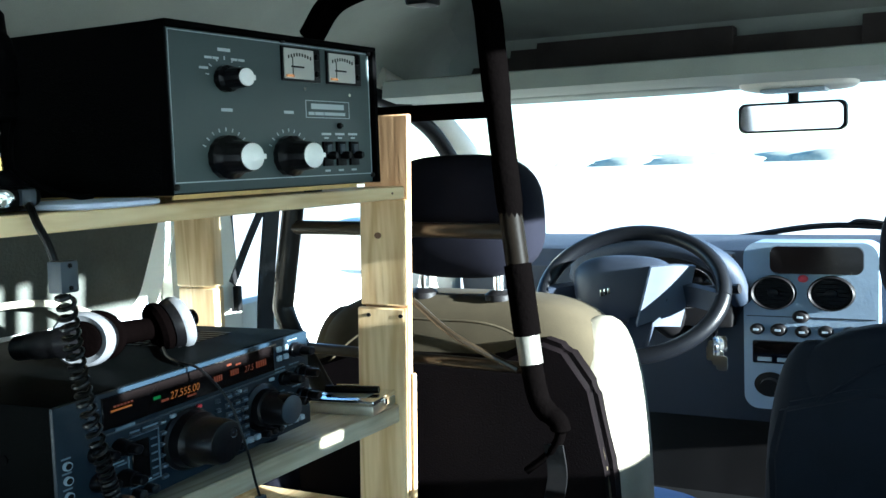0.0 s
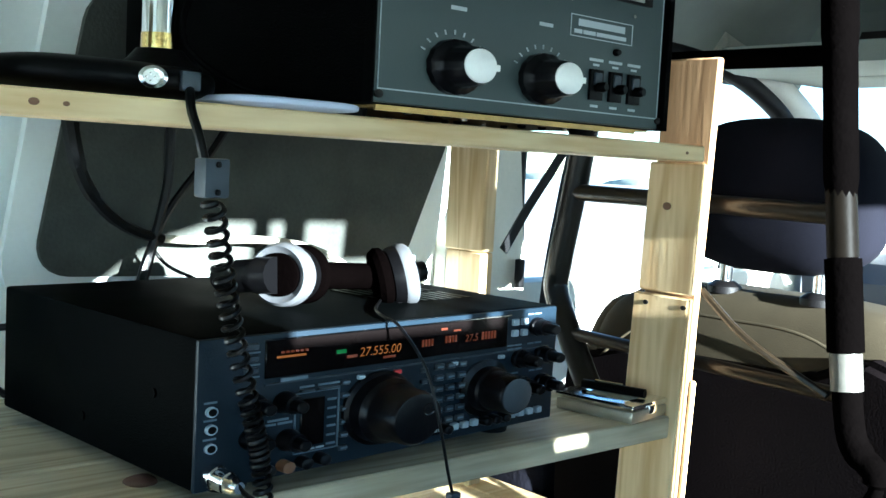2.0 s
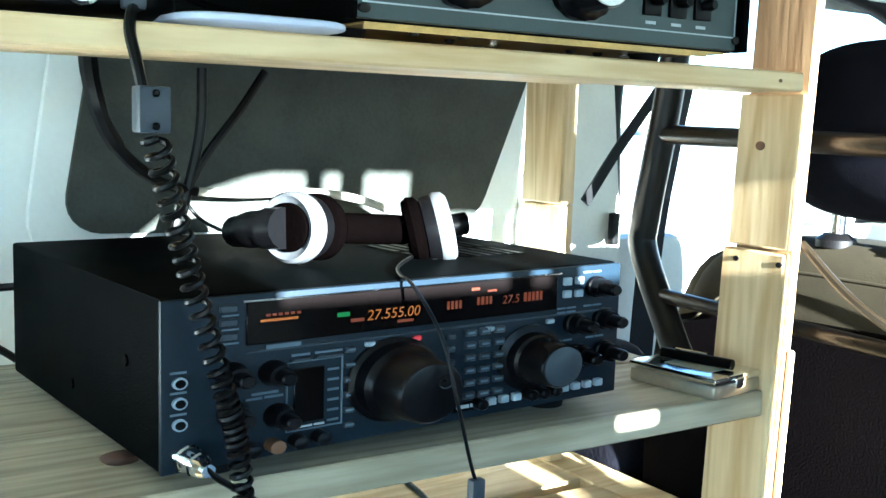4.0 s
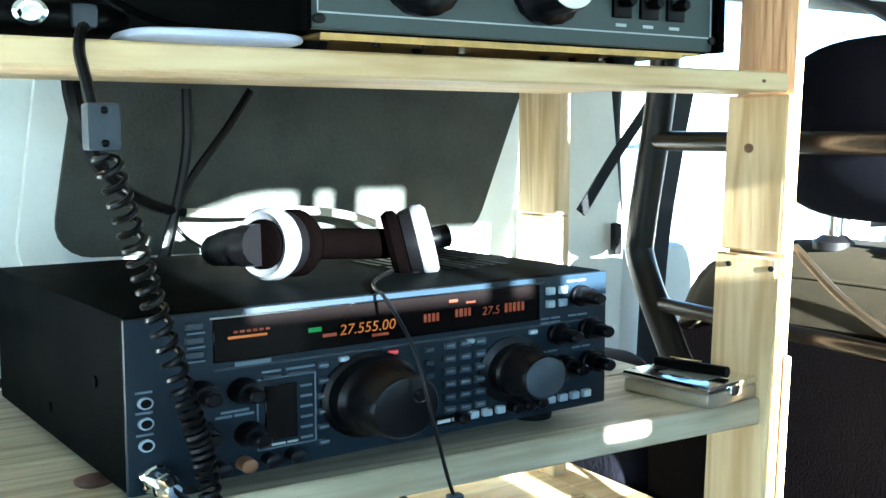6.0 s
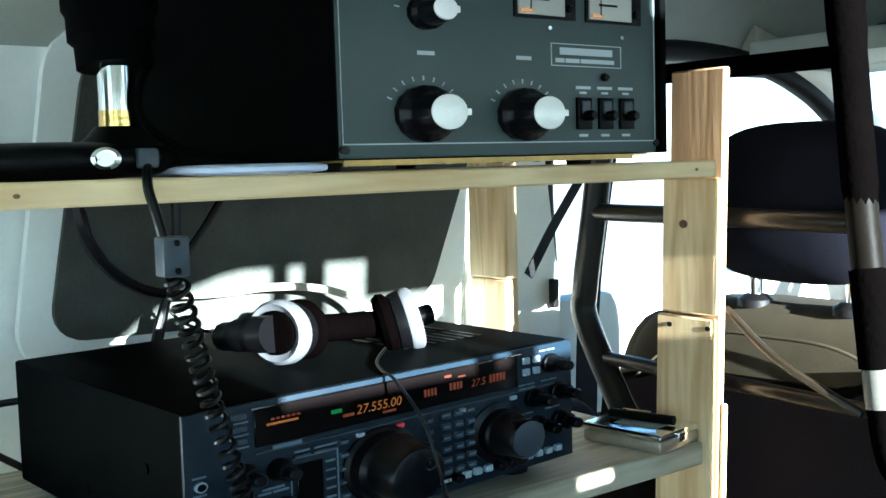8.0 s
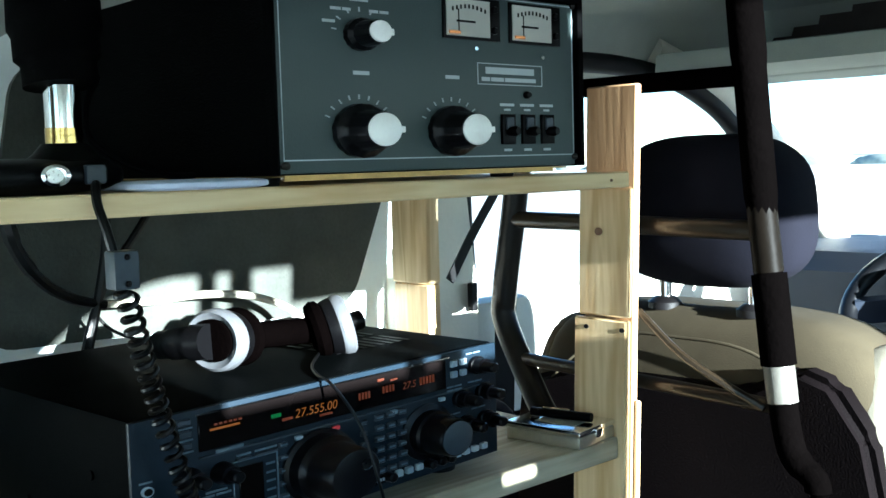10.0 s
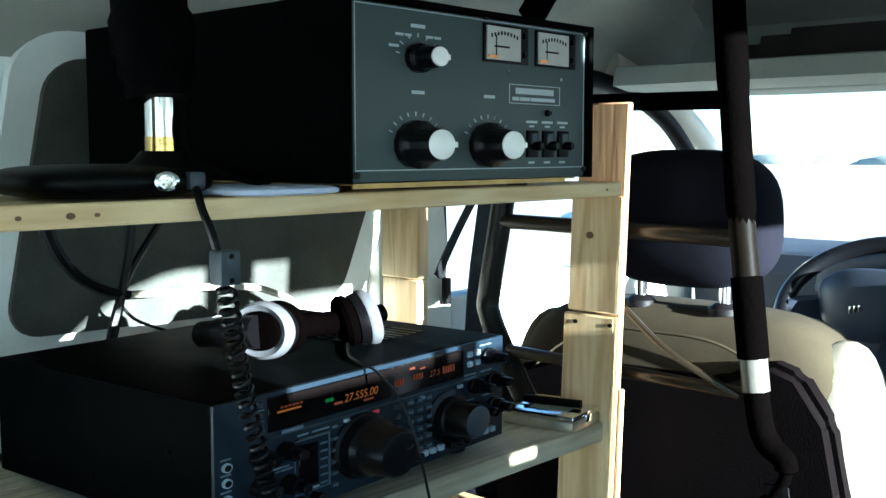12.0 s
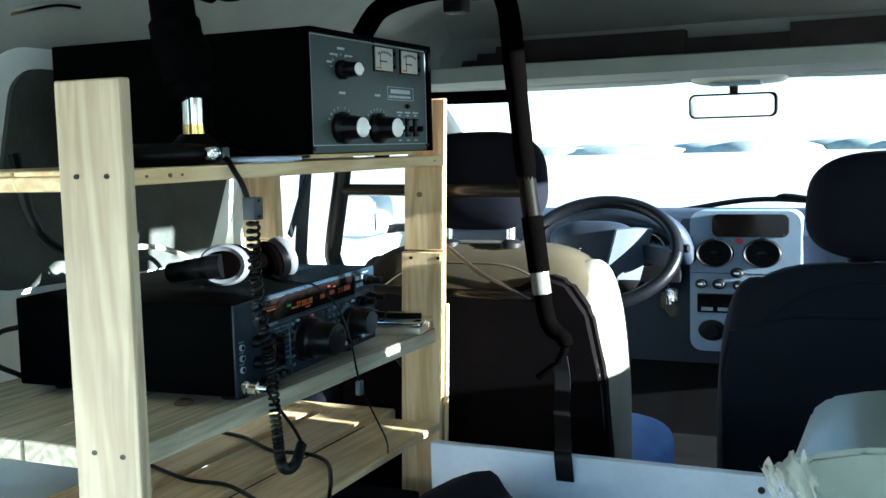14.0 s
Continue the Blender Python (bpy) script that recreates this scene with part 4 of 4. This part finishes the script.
    ob.parent = holder
    return ob


digits("27.555.00", 0.151, 0.0985, 0.0092, AMBER, rig)
digits("27.5", 0.277, 0.1000, 0.0080, AMBER_DIM, rig)
bars(0.223, 0.1000, (0.0022, 0.0022, 0.0022, 0.0022), 0.006, rig, -0.0022, AMBER_DIM)
bars(0.252, 0.1010, (0.0022, 0.0030, 0.0022, 0.0022), 0.006, rig, -0.0022, AMBER_DIM)
bars(0.300, 0.1000, (0.0026, 0.0026, 0.0026, 0.0026, 0.0026), 0.007, rig, -0.0022, AMBER_DIM)
bars(0.246, 0.1125, (0.008,), 0.0022, rig, -0.0022, AMBER_DIM)
bars(0.262, 0.1105, (0.009,), 0.0016, rig, -0.0022, AMBER_DIM)
bars(0.068, 0.1050, (0.028,), 0.0016, rig, -0.0022, AMBER)
bars(0.072, 0.1085, (0.003, 0.003, 0.003, 0.003, 0.003, 0.003), 0.0016, rig, -0.0022, AMBER_DIM)
bars(0.178, 0.0945, (0.014,), 0.0018, rig, -0.0022, AMBER_DIM)
bars(0.127, 0.1030, (0.010,), 0.0030, rig, -0.0022, GREEN)
bars(0.138, 0.0985, (0.011,), 0.0022, rig, -0.0022, AMBER_DIM)
bars(0.072, 0.0866, (0.026,), 0.0028, rig, -0.0030, INK_DIM)


def round_knob(x, z, profile, holder, name="knob", flutes=0, mat=None):
    return part(name, lathe(bmesh.new(), profile, (x, 0.0, z), (0, -1, 0), 40 if flutes or profile[0][0] > 0.02 else 20, FLAT, flutes, 0.06), mat or KNOB_PLASTIC, holder)


mk = round_knob(0.176, 0.053, [(0.040, 0), (0.040, 0.003), (0.036, 0.005), (0.035, 0.016), (0.031, 0.019), (0.030, 0.022), (0.0285, 0.046), (0.026, 0.049), (0.0235, 0.0495)], rig, "tuning_knob", 0)
part("finger_dimple", lathe(bmesh.new(), [(0.0065, 0), (0.0065, 0.0008), (0.0045, 0.0002)], (0.187, -0.0490, 0.060), (0, -1, 0), 18, FLAT), GLASS_DARK, mk)
# chrome dots added to stand for glints in the dimple
for dx in (-0.002, 0.0035):
    part("glint_dot", lathe(bmesh.new(), [(0.0013, 0), (0.0013, 0.0006)], (0.187 + dx, -0.0497, 0.061), (0, -1, 0), 8, FLAT), CHROME, mk)
sk = round_knob(0.309, 0.054, [(0.034, 0), (0.034, 0.002), (0.027, 0.004), (0.026, 0.012), (0.0235, 0.014), (0.0225, 0.038), (0.021, 0.040)], rig, "sub_tuning_knob", 0)
part("knob_face", lathe(bmesh.new(), [(0.0200, 0), (0.0200, 0.0010), (0.019, 0.0014)], (0.309, -0.0396, 0.054), (0, -1, 0), 32, FLAT), KEY, sk)
for x, z in ((0.381, 0.106), (0.357, 0.077), (0.391, 0.078), (0.363, 0.050), (0.393, 0.050)):
    k = round_knob(x, z, [(0.0115, 0), (0.0115, 0.004), (0.0100, 0.005), (0.0095, 0.013)], rig, "twin_knob")
    part("inner_knob", lathe(bmesh.new(), [(0.0068, 0), (0.0064, 0.012), (0.005, 0.0135)], (x, -0.0128, z), (0, -1, 0), 18, FLAT), KNOB_PLASTIC, k)
for x, z in ((0.048, 0.072), (0.078, 0.070), (0.048, 0.046), (0.082, 0.040)):
    k = round_knob(x, z, [(0.0110, 0), (0.0110, 0.004), (0.0095, 0.006), (0.0090, 0.014)], rig, "twin_knob")
    part("inner_knob", lathe(bmesh.new(), [(0.0062, 0), (0.0058, 0.010), (0.0045, 0.011)], (x, -0.0138, z), (0, -1, 0), 16, FLAT), KNOB_PLASTIC, k)
for i, x in enumerate((0.060, 0.078, 0.096, 0.114)):
    round_knob(x, 0.0205, [(0.0062, 0), (0.0058, 0.010), (0.004, 0.011)], rig, "small_knob", 0, KNOT if i == 1 else KNOB_PLASTIC)
for x, z in ((0.012, 0.071), (0.012, 0.058), (0.012, 0.044)):
    part("jack", lathe(bmesh.new(), [(0.0050, 0), (0.0050, 0.0025), (0.0030, 0.0027), (0.0026, 0.0005)], (x, 0.0, z), (0, -1, 0), 16, FLAT), KEY_LIGHT, rig)
    part("jack_hole", lathe(bmesh.new(), [(0.0036, 0.0020), (0.0036, 0.0030)], (x, 0.0, z), (0, -1, 0), 14, FLAT), BLACK_PLASTIC, rig)
    bars(x - 0.006, z + 0.006, (0.011,), 0.0014, rig, -0.0006, INK_DIM)


def key(x, z, w, h, mat=None, holder=None):
    return part("key", boxm(x - w / 2, x + w / 2, -0.0030, 0.001, z - h / 2, z + h / 2, bevel=0.0007, seg=1), mat or KEY, holder or rig)


for i in range(2):
    for j in range(2):
        key(0.348 + 0.0135 * i, 0.1125 - 0.0105 * j, 0.0085, 0.0062, KEY_LIGHT)
key(0.376, 0.1020, 0.0055, 0.0060, KEY_LIGHT)
for i in range(3):
    for j in range(6):
        key(0.247 + 0.0145 * i, 0.080 - 0.0098 * j, 0.0105, 0.0052)
        bars(0.243 + 0.0145 * i, 0.0800 - 0.0098 * j - 0.0006, (0.007,), 0.0014, rig, -0.0036, INK_DIM)
for j in range(6):
    key(0.138, 0.079 - 0.0108 * j, 0.0080, 0.0042)
    bars(0.1345, 0.0785 - 0.0108 * j, (0.007,), 0.0013, rig, -0.0036, INK_DIM)
    key(0.228, 0.079 - 0.0100 * j, 0.0075, 0.0042)
for j in range(3):
    key(0.045, 0.1160 - 0.0092 * j, 0.012, 0.0045)
    bars(0.0395, 0.1140 - 0.0092 * j - 0.0028, (0.012,), 0.0011, rig, -0.0036, INK_DIM)
for k in range(11):
    x = 0.256 + 0.0132 * k
    if k in (1, 2, 3, 7, 8, 9, 10):
        part("key", boxm(x - 0.0042, x + 0.0042, -0.0045, 0.001, 0.0205, 0.0265, bevel=0.0008, seg=1), KEY_LIGHT, rig)
    else:
        round_knob(x, 0.0235, [(0.0058, 0), (0.0054, 0.009), (0.004, 0.010)], rig, "small_knob")
part("label_plate", boxm(0.232, 0.262, -0.0016, 0.001, 0.0190, 0.0265), BLACK_PLASTIC, rig)
bars(0.235, 0.0215, (0.012, 0.008), 0.0026, rig, -0.0024)
part("meter_window", boxm(0.094, 0.118, -0.0012, 0.002, 0.032, 0.070, bevel=0.0006, seg=1), GLASS_DARK, rig)
fo = bmesh.new()
for a in ((0.088, 0.1325, 0.0745, 0.0752), (0.088, 0.1325, 0.0268, 0.0275), (0.088, 0.0887, 0.0275, 0.0745), (0.1318, 0.1325, 0.0275, 0.0745)):
    box(fo, a[0], a[1], -0.0016, 0.0, a[2], a[3])
part("meter_outline", fo, INK_DIM, rig)
for j in range(6):
    bars(0.1205, 0.0660 - 0.0072 * j, (0.009,), 0.0016, rig, -0.0014, INK_DIM)
bars(0.098, 0.0290, (0.010, 0.008), 0.0014, rig, -0.0022)
bars(0.062, 0.0560, (0.020,), 0.0016, rig, -0.0014, INK_DIM)
bars(0.058, 0.0530, (0.012, 0.014), 0.0016, rig, -0.0014, INK_DIM)
for x, w in ((0.092, 0.014), (0.110, 0.022)):
    bars(x, 0.0790, (w,), 0.0016, rig, -0.0014, INK_DIM)
    key(x + w / 2, 0.0765, w, 0.0026)
for x in (0.155, 0.196, 0.266, 0.330):
    key(x, 0.0812, 0.008, 0.0036, KEY_LIGHT if x != 0.196 else RED)
for x, z in ((0.335, 0.0635), (0.372, 0.0635), (0.338, 0.0905), (0.368, 0.0905), (0.338, 0.0870), (0.366, 0.119)):
    bars(x, z - 0.0008, (0.009, 0.010), 0.0014, rig, -0.0014, INK_DIM)
part("mic_connector", lathe(bmesh.new(), [(0.0105, 0), (0.0105, 0.006), (0.0092, 0.007), (0.0092, 0.018), (0.0080, 0.019), (0.0070, 0.026), (0.0050, 0.030)], (0.015, 0.0, 0.0235), (0.12, -1, -0.1), 20, 0.9, 10, 0.05), CHROME, rig, "chromed microphone plug")

# ---- headphones folded on the transceiver ----
hp = thing("headphones", "folded black headphones with silver-ringed ear cups", "headphones")


def ear_cup(centre, axis, r):
    a = Vector(axis).normalized()
    c = Vector(centre)
    cup = part("ear_cup", lathe(bmesh.new(), [(r * 0.70, -0.015), (r * 0.88, -0.012), (r * 0.96, -0.004), (r * 0.96, 0.004)], c, a, 36, FLAT), BLACK_PLASTIC, hp)
    part("ring", lathe(bmesh.new(), [(r * 0.97, -0.002), (r * 1.02, 0.001), (r * 1.0, 0.008), (r * 0.90, 0.011), (r * 0.66, 0.007)], c, a, 36, FLAT), EAR_GREY, cup, "silver ring")
    part("cap", lathe(bmesh.new(), [(r * 0.69, 0.004), (r * 0.69, 0.0105), (r * 0.60, 0.0115)], c, a, 32, FLAT), EAR_PAD, cup)
    part("pad", lathe(bmesh.new(), [(r * 0.80, -0.012), (r * 0.95, -0.016), (r * 0.96, -0.022), (r * 0.84, -0.027), (r * 0.55, -0.024)], c, a, 36, FLAT), EAR_PAD, cup, "soft black ear pad")
    return cup


CUP_L, CUP_R = Vector((-0.166, 0.047, 0.854)), Vector((-0.166, 0.178, 0.850))
ear_cup(CUP_L, (0.22, -0.97, 0.04), 0.036)
ear_cup(CUP_R, (0.45, 0.86, 0.18), 0.038)
part("headband", tube(bmesh.new(), [CUP_L + Vector((-0.008, 0.026, -0.002)), (-0.172, 0.115, 0.850), CUP_R + Vector((-0.008, -0.026, -0.002))], 0.0125, 14), EAR_PAD, hp)
part("yoke", tube(bmesh.new(), [CUP_L + Vector((0.004, -0.012, 0.0)), CUP_L + Vector((-0.030, -0.020, -0.004)), CUP_L + Vector((-0.078, -0.018, -0.011))], [0.0165, 0.0150, 0.0135], 14), BLACK_PLASTIC, hp)
part("yoke", tube(bmesh.new(), [CUP_R + Vector((0.0, 0.008, 0.0)), CUP_R + Vector((0.003, 0.026, 0.003))], 0.010, 14), BLACK_PLASTIC, hp)
part("lead", tube(bmesh.new(), [(-0.160, 0.150, 0.8272), (-0.115, 0.110, 0.8268), (-0.075, 0.088, 0.8268), (-0.044, 0.081, 0.823), (-0.014, 0.086, 0.792), (-0.001, 0.093, 0.745), (0.0, 0.112, 0.683), (0.0, 0.145, 0.639), (-0.006, 0.193, 0.586), (-0.045, 0.270, 0.541)], 0.0014, 8), CABLE, hp)
part("inline_control", boxm(-0.004, 0.004, 0.104, 0.115, 0.672, 0.692, bevel=0.002), KEY, hp, "small grey inline control")

# ---- desk microphone on the upper shelf ----
mic = thing("desk_microphone", "black desk microphone with a silver and brass stem", "microphone")
b = bmesh.new()
pillow(b, (-0.100, -0.160, 1.0045), (0.062, 0.080, 0.0130), 3.2)
part("base", b, BLACK_PLASTIC, mic)
jk = part("socket", lathe(bmesh.new(), [(0.0095, 0), (0.0095, 0.010), (0.0070, 0.011), (0.0062, 0.003)], (-0.040, -0.146, 1.005), (1, -0.25, 0), 20, FLAT), CHROME, mic, "round chromed socket")
for a in range(4):
    part("pin", lathe(bmesh.new(), [(0.001, 0), (0.001, 0.003)], (-0.037, -0.1465 + 0.003 * math.cos(a * 1.57), 1.005 + 0.0025 * math.sin(a * 1.57)), (1, -0.25, 0), 6), CHROME, jk)
part("lever", boxm(-0.05, -0.036, -0.125, -0.110, 0.998, 1.012, bevel=0.003), KEY, mic)
part("stem_foot", lathe(bmesh.new(), [(0.030, 0), (0.022, 0.006), (0.016, 0.013)], (-0.077, -0.122, 1.0145), (0, 0, 1), 28), BLACK_PLASTIC, mic)
part("brass_collar", lathe(bmesh.new(), [(0.0130, 0), (0.0130, 0.0125)], (-0.077, -0.122, 1.0260), (0, 0, 1), 30), BRASS, mic, "polished brass collar")
part("stem", lathe(bmesh.new(), [(0.0125, 0), (0.0125, 0.030)], (-0.077, -0.122, 1.0385), (0, 0, 1), 30), CHROME, mic, "bright silver stem")
bd = bmesh.new()
tube(bd, [(-0.077, -0.122, 1.0680), (-0.082, -0.122, 1.10), (-0.10, -0.115, 1.14), (-0.11, -0.11, 1.185)], [0.026, 0.030, 0.033, 0.030, 0.026], 20)
part("body", bd, CASE, mic)
hd = bmesh.new()
tube(hd, [(-0.13, -0.175, 1.205), (-0.11, -0.12, 1.215), (-0.085, -0.06, 1.205)], 0.022, 18)
part("head", hd, CASE, mic)
for p in ((-0.14, -0.185, 1.208), (-0.075, -0.045, 1.203)):
    s = bmesh.new()
    pillow(s, p, (0.020, 0.022, 0.016), 2.6)
    part("end_knob", s, CASE, mic)
part("arm", tube(bmesh.new(), [(-0.070, -0.098, 1.075), (-0.061, -0.112, 1.052), (-0.060, -0.110, 1.030), (-0.052, -0.088, 1.012), (-0.046, -0.062, 1.003), (-0.060, -0.030, 1.002)], 0.0024, 8), CASE, mic, "thin black cable")

# ---- microphone lead with its ferrite and coil ----
lead = thing("coiled_lead", "black coiled microphone lead with a grey ferrite clip", "cable")
part("straight_lead", tube(bmesh.new(), [(-0.055, -0.110, 1.002), (-0.034, -0.120, 0.997), (-0.021, -0.125, 0.984), (-0.010, -0.124, 0.965), (-0.002, -0.119, 0.93)], 0.0034, 8), CABLE, lead)
fe = part("ferrite", boxm(-0.010, 0.006, -0.128, -0.110, 0.928, 0.954, bevel=0.002), KEY, lead, "grey clip-on ferrite block")
for z in (0.932, 0.950):
    part("latch", boxm(0.0058, 0.0072, -0.121, -0.117, z - 0.002, z + 0.002, bevel=0.001, seg=1), BLACK_PLASTIC, fe)
core = smooth_path([(-0.004, -0.117, 0.927), (-0.016, -0.101, 0.88), (-0.024, -0.085, 0.83), (-0.028, -0.066, 0.77), (-0.029, -0.056, 0.73), (-0.031, -0.047, 0.66), (-0.033, -0.035, 0.612), (-0.033, -0.008, 0.605), (-0.033, 0.012, 0.628)], 220)
coil = []
for i, p in enumerate(core):
    d = (core[min(i + 1, len(core) - 1)] - core[max(i - 1, 0)]).normalized()
    s = Vector((1, 0, 0))
    s = (s - d * s.dot(d)).normalized()
    u = d.cross(s)
    f = i / len(core)
    a = 2 * math.pi * (42 * f + 38 * f ** 3)
    r = 0.0066 - 0.0016 * f
    coil.append(p + (s * math.cos(a) + u * math.sin(a)) * r)
part("coil", tube(bmesh.new(), coil, 0.0021, 6, 1), CABLE, lead)
part("tail", tube(bmesh.new(), [(-0.033, 0.012, 0.628), (-0.033, -0.008, 0.655), (-0.034, -0.040, 0.690), (-0.024, -0.072, 0.715), (-0.022, -0.082, 0.728)], 0.0022, 8), CABLE, lead)

# ---- cables behind and under the gear ----
def cable(points, r, label, mat=None):
    return piece("cable", tube(bmesh.new(), points, r, 8, 8), mat or CABLE, label, "cable")


cable([(-0.45, -0.040, 1.01), (-0.44, -0.038, 0.966), (-0.44, -0.026, 0.925), (-0.44, -0.002, 0.892), (-0.44, 0.030, 0.871), (-0.44, 0.065, 0.861)], [0.0095, 0.0090, 0.0080, 0.0065, 0.0060, 0.0055], "thick black cable bowed against the side panel")
# same cable where the sun falls: the light is put into a pale colour
cable([(-0.44, 0.060, 0.862), (-0.44, 0.12, 0.859), (-0.44, 0.177, 0.860), (-0.44, 0.225, 0.856), (-0.44, 0.268, 0.846), (-0.43, 0.305, 0.827), (-0.41, 0.335, 0.79)], 0.0045, "stretch of the black cable over the headphones, sunlight put into its colour", CABLE_SUNLIT)
cable([(-0.44, 0.070, 0.985), (-0.44, 0.068, 0.922), (-0.44, 0.052, 0.850), (-0.44, 0.036, 0.79)], 0.0055, "black cable hanging behind the transceiver")
cable([(-0.44, 0.137, 0.985), (-0.44, 0.110, 0.945), (-0.44, 0.072, 0.895), (-0.44, 0.050, 0.850), (-0.44, 0.032, 0.79)], 0.0045, "thin black cable slanting behind the transceiver")
cable([(-0.44, 0.05, 0.855), (-0.435, 0.07, 0.832), (-0.42, 0.105, 0.815)], 0.0020, "thin black wire behind the headphones")
cable([(-0.372, -0.120, 0.787), (-0.385, -0.146, 0.780), (-0.39, -0.152, 0.747), (-0.372, -0.122, 0.722)], 0.0035, "short black loop at the transceiver's rear")
cable([(-0.40, 0.110, 0.5405), (-0.353, 0.094, 0.5405), (-0.26, 0.059, 0.5405), (-0.191, 0.058, 0.5405), (-0.126, 0.026, 0.5405), (-0.060, -0.015, 0.5400), (-0.038, -0.03, 0.52), (-0.034, -0.035, 0.42)], 0.0032, "black cable trailing over the slatted shelf")
cable([(-0.40, 0.288, 0.5405), (-0.314, 0.272, 0.5405), (-0.223, 0.222, 0.5405), (-0.165, 0.226, 0.5405), (-0.112, 0.200, 0.5405), (-0.061, 0.126, 0.5405), (-0.040, 0.085, 0.525), (-0.036, 0.075, 0.45)], 0.0032, "thin black cable over the slatted shelf")

# ---- small flat box with a pen beside the transceiver ----
tin = thing("small_case", "small silver and wood-coloured flat case near the post", "case", Matrix.Translation((-0.100, 0.428, 0.700)) @ pose(0, 0, 0, 0, 0, 8))
part("tray", boxm(-0.048, 0.048, -0.036, 0.036, 0.0, 0.013, bevel=0.003), TIN, tin)
part("lid", boxm(-0.049, 0.049, -0.037, 0.037, 0.0132, 0.020, bevel=0.003), CHROME, tin, "scuffed silver lid")
part("clasp", boxm(0.049, 0.052, -0.008, 0.008, 0.008, 0.017, bevel=0.001), CHROME, tin)
part("lid_label", boxm(-0.02, 0.03, -0.02, 0.015, 0.0201, 0.0206), BOX_GREY, tin)
pen = thing("pen", "short black pen lying on the small case", "pen")
part("barrel", tube(bmesh.new(), [(-0.133, 0.418, 0.7258), (-0.063, 0.438, 0.7258)], 0.0050, 12), BLACK_PLASTIC, pen)
part("clip", tube(bmesh.new(), [(-0.118, 0.421, 0.7318), (-0.088, 0.430, 0.7318)], 0.0012, 6), CHROME, pen)

# ---- load floor things near the camera ----
piece("cross_board", boxm(0.02, 1.15, 0.285, 0.303, 0.12, 0.560, bevel=0.003), BOARD, "pale blue-white board standing across the load floor", "board")
piece("board_screw", lathe(bmesh.new(), [(0.005, -0.002), (0.005, 0.001)], (0.505, 0.285, 0.541), (0, -1, 0), 12), STEEL, "dark screw in the cross board", "screw")
bg = bmesh.new()
pillow(bg, (0.14, 0.12, 0.335), (0.18, 0.13, 0.215), 2.6, 0.3, 40, 26)
for v in bg.verts:
    v.co += Vector((noise.noise(v.co * 14), noise.noise(v.co * 14 + Vector((7, 0, 0))), noise.noise(v.co * 11 + Vector((0, 9, 0))))) * 0.03
piece("cloth_bag", bg, BAG_CLOTH, "crumpled black cloth bag on the van floor", "bag")
# dark block added to stand for the shade between rack and seat
sg = bmesh.new()
pillow(sg, (-0.40, 0.575, 0.40), (0.095, 0.037, 0.275), 5, 0, 32, 20)
for v in sg.verts:
    v.co.x += 0.008 * noise.noise(v.co * 12)
    v.co.z += 0.010 * noise.noise(v.co * 9) * (v.co.z > 0.3)
piece("rack_shade_block", sg, BAG_CLOTH, "dark block added for the black shade between rack and seat", "bag")
eq = thing("dark_equipment_box", "dark blue-black equipment box under the slatted shelf", "box")
part("body", boxm(-0.40, -0.055, 0.02, 0.40, 0.12, 0.44, bevel=0.008), BAG_CLOTH, eq)
part("handle", tube(bmesh.new(), [(-0.050, 0.14, 0.36), (-0.030, 0.16, 0.365), (-0.030, 0.26, 0.365), (-0.050, 0.28, 0.36)], 0.006, 8), CHROME, eq)
bx = thing("wrapped_box", "grey-green plastic box in torn clear wrapping", "box", Matrix.Translation((-0.010, 0.0, -0.034)))
part("body", boxm(0.585, 1.05, 0.02, 0.27, 0.154, 0.670, bevel=0.02), BOX_GREY, bx)
ld = bmesh.new()
prism(ld, [(0.575, 0.668), (0.577, 0.690), (0.60, 0.710), (0.65, 0.722), (0.75, 0.730), (0.88, 0.730), (1.0, 0.722), (1.04, 0.708), (1.06, 0.690), (1.062, 0.668)], (0.008, 0.282), 1)
bmesh.ops.bevel(ld, geom=list(ld.edges), offset=0.006, segments=2, affect="EDGES")
part("lid", ld, BOX_GREY, bx, "domed grey-green lid")
fm = bmesh.new()
N = 26
grid = [[None] * N for _ in range(N)]
for i in range(N):
    for j in range(N):
        u, w = i / (N - 1), j / (N - 1)
        q = Vector((0.550 + 0.045 * u + 0.055 * w, -0.006 - 0.02 * math.sin(u * 3), 0.700 + 0.022 * u - 0.15 * w))
        c = q + Vector((0, noise.noise(Vector((u * 6, w * 6, 1))), noise.noise(Vector((u * 6, w * 6, 4))))) * 0.014
        c += Vector((noise.noise(Vector((u * 15, w * 15, 2))), noise.noise(Vector((u * 17, w * 15, 7))), 0)) * 0.004
        grid[i][j] = fm.verts.new(c)
for i in range(N - 1):
    for j in range(N - 1):
        fm.faces.new((grid[i][j], grid[i + 1][j], grid[i + 1][j + 1], grid[i][j + 1]))
part("wrapping", fm, FILM, bx, "crumpled clear plastic film")
fx = thing("wall_fitting", "small dark plastic fitting on the white wall", "fitting")
part("body", boxm(-0.525, -0.495, -0.165, -0.125, 1.000, 1.040, bevel=0.004), RUBBER, fx)
part("knob", lathe(bmesh.new(), [(0.010, 0), (0.008, 0.010)], (-0.51, -0.145, 1.040), (0, 0, 1), 14), RUBBER, fx)
gr = bmesh.new()
tube(gr, [(-0.46, -0.02, 1.205), (-0.43, 0.03, 1.22), (-0.43, 0.08, 1.222)], 0.006, 8)
piece("grab_bar", gr, CHROME, "shiny metal catch on the wall above the rack", "catch")
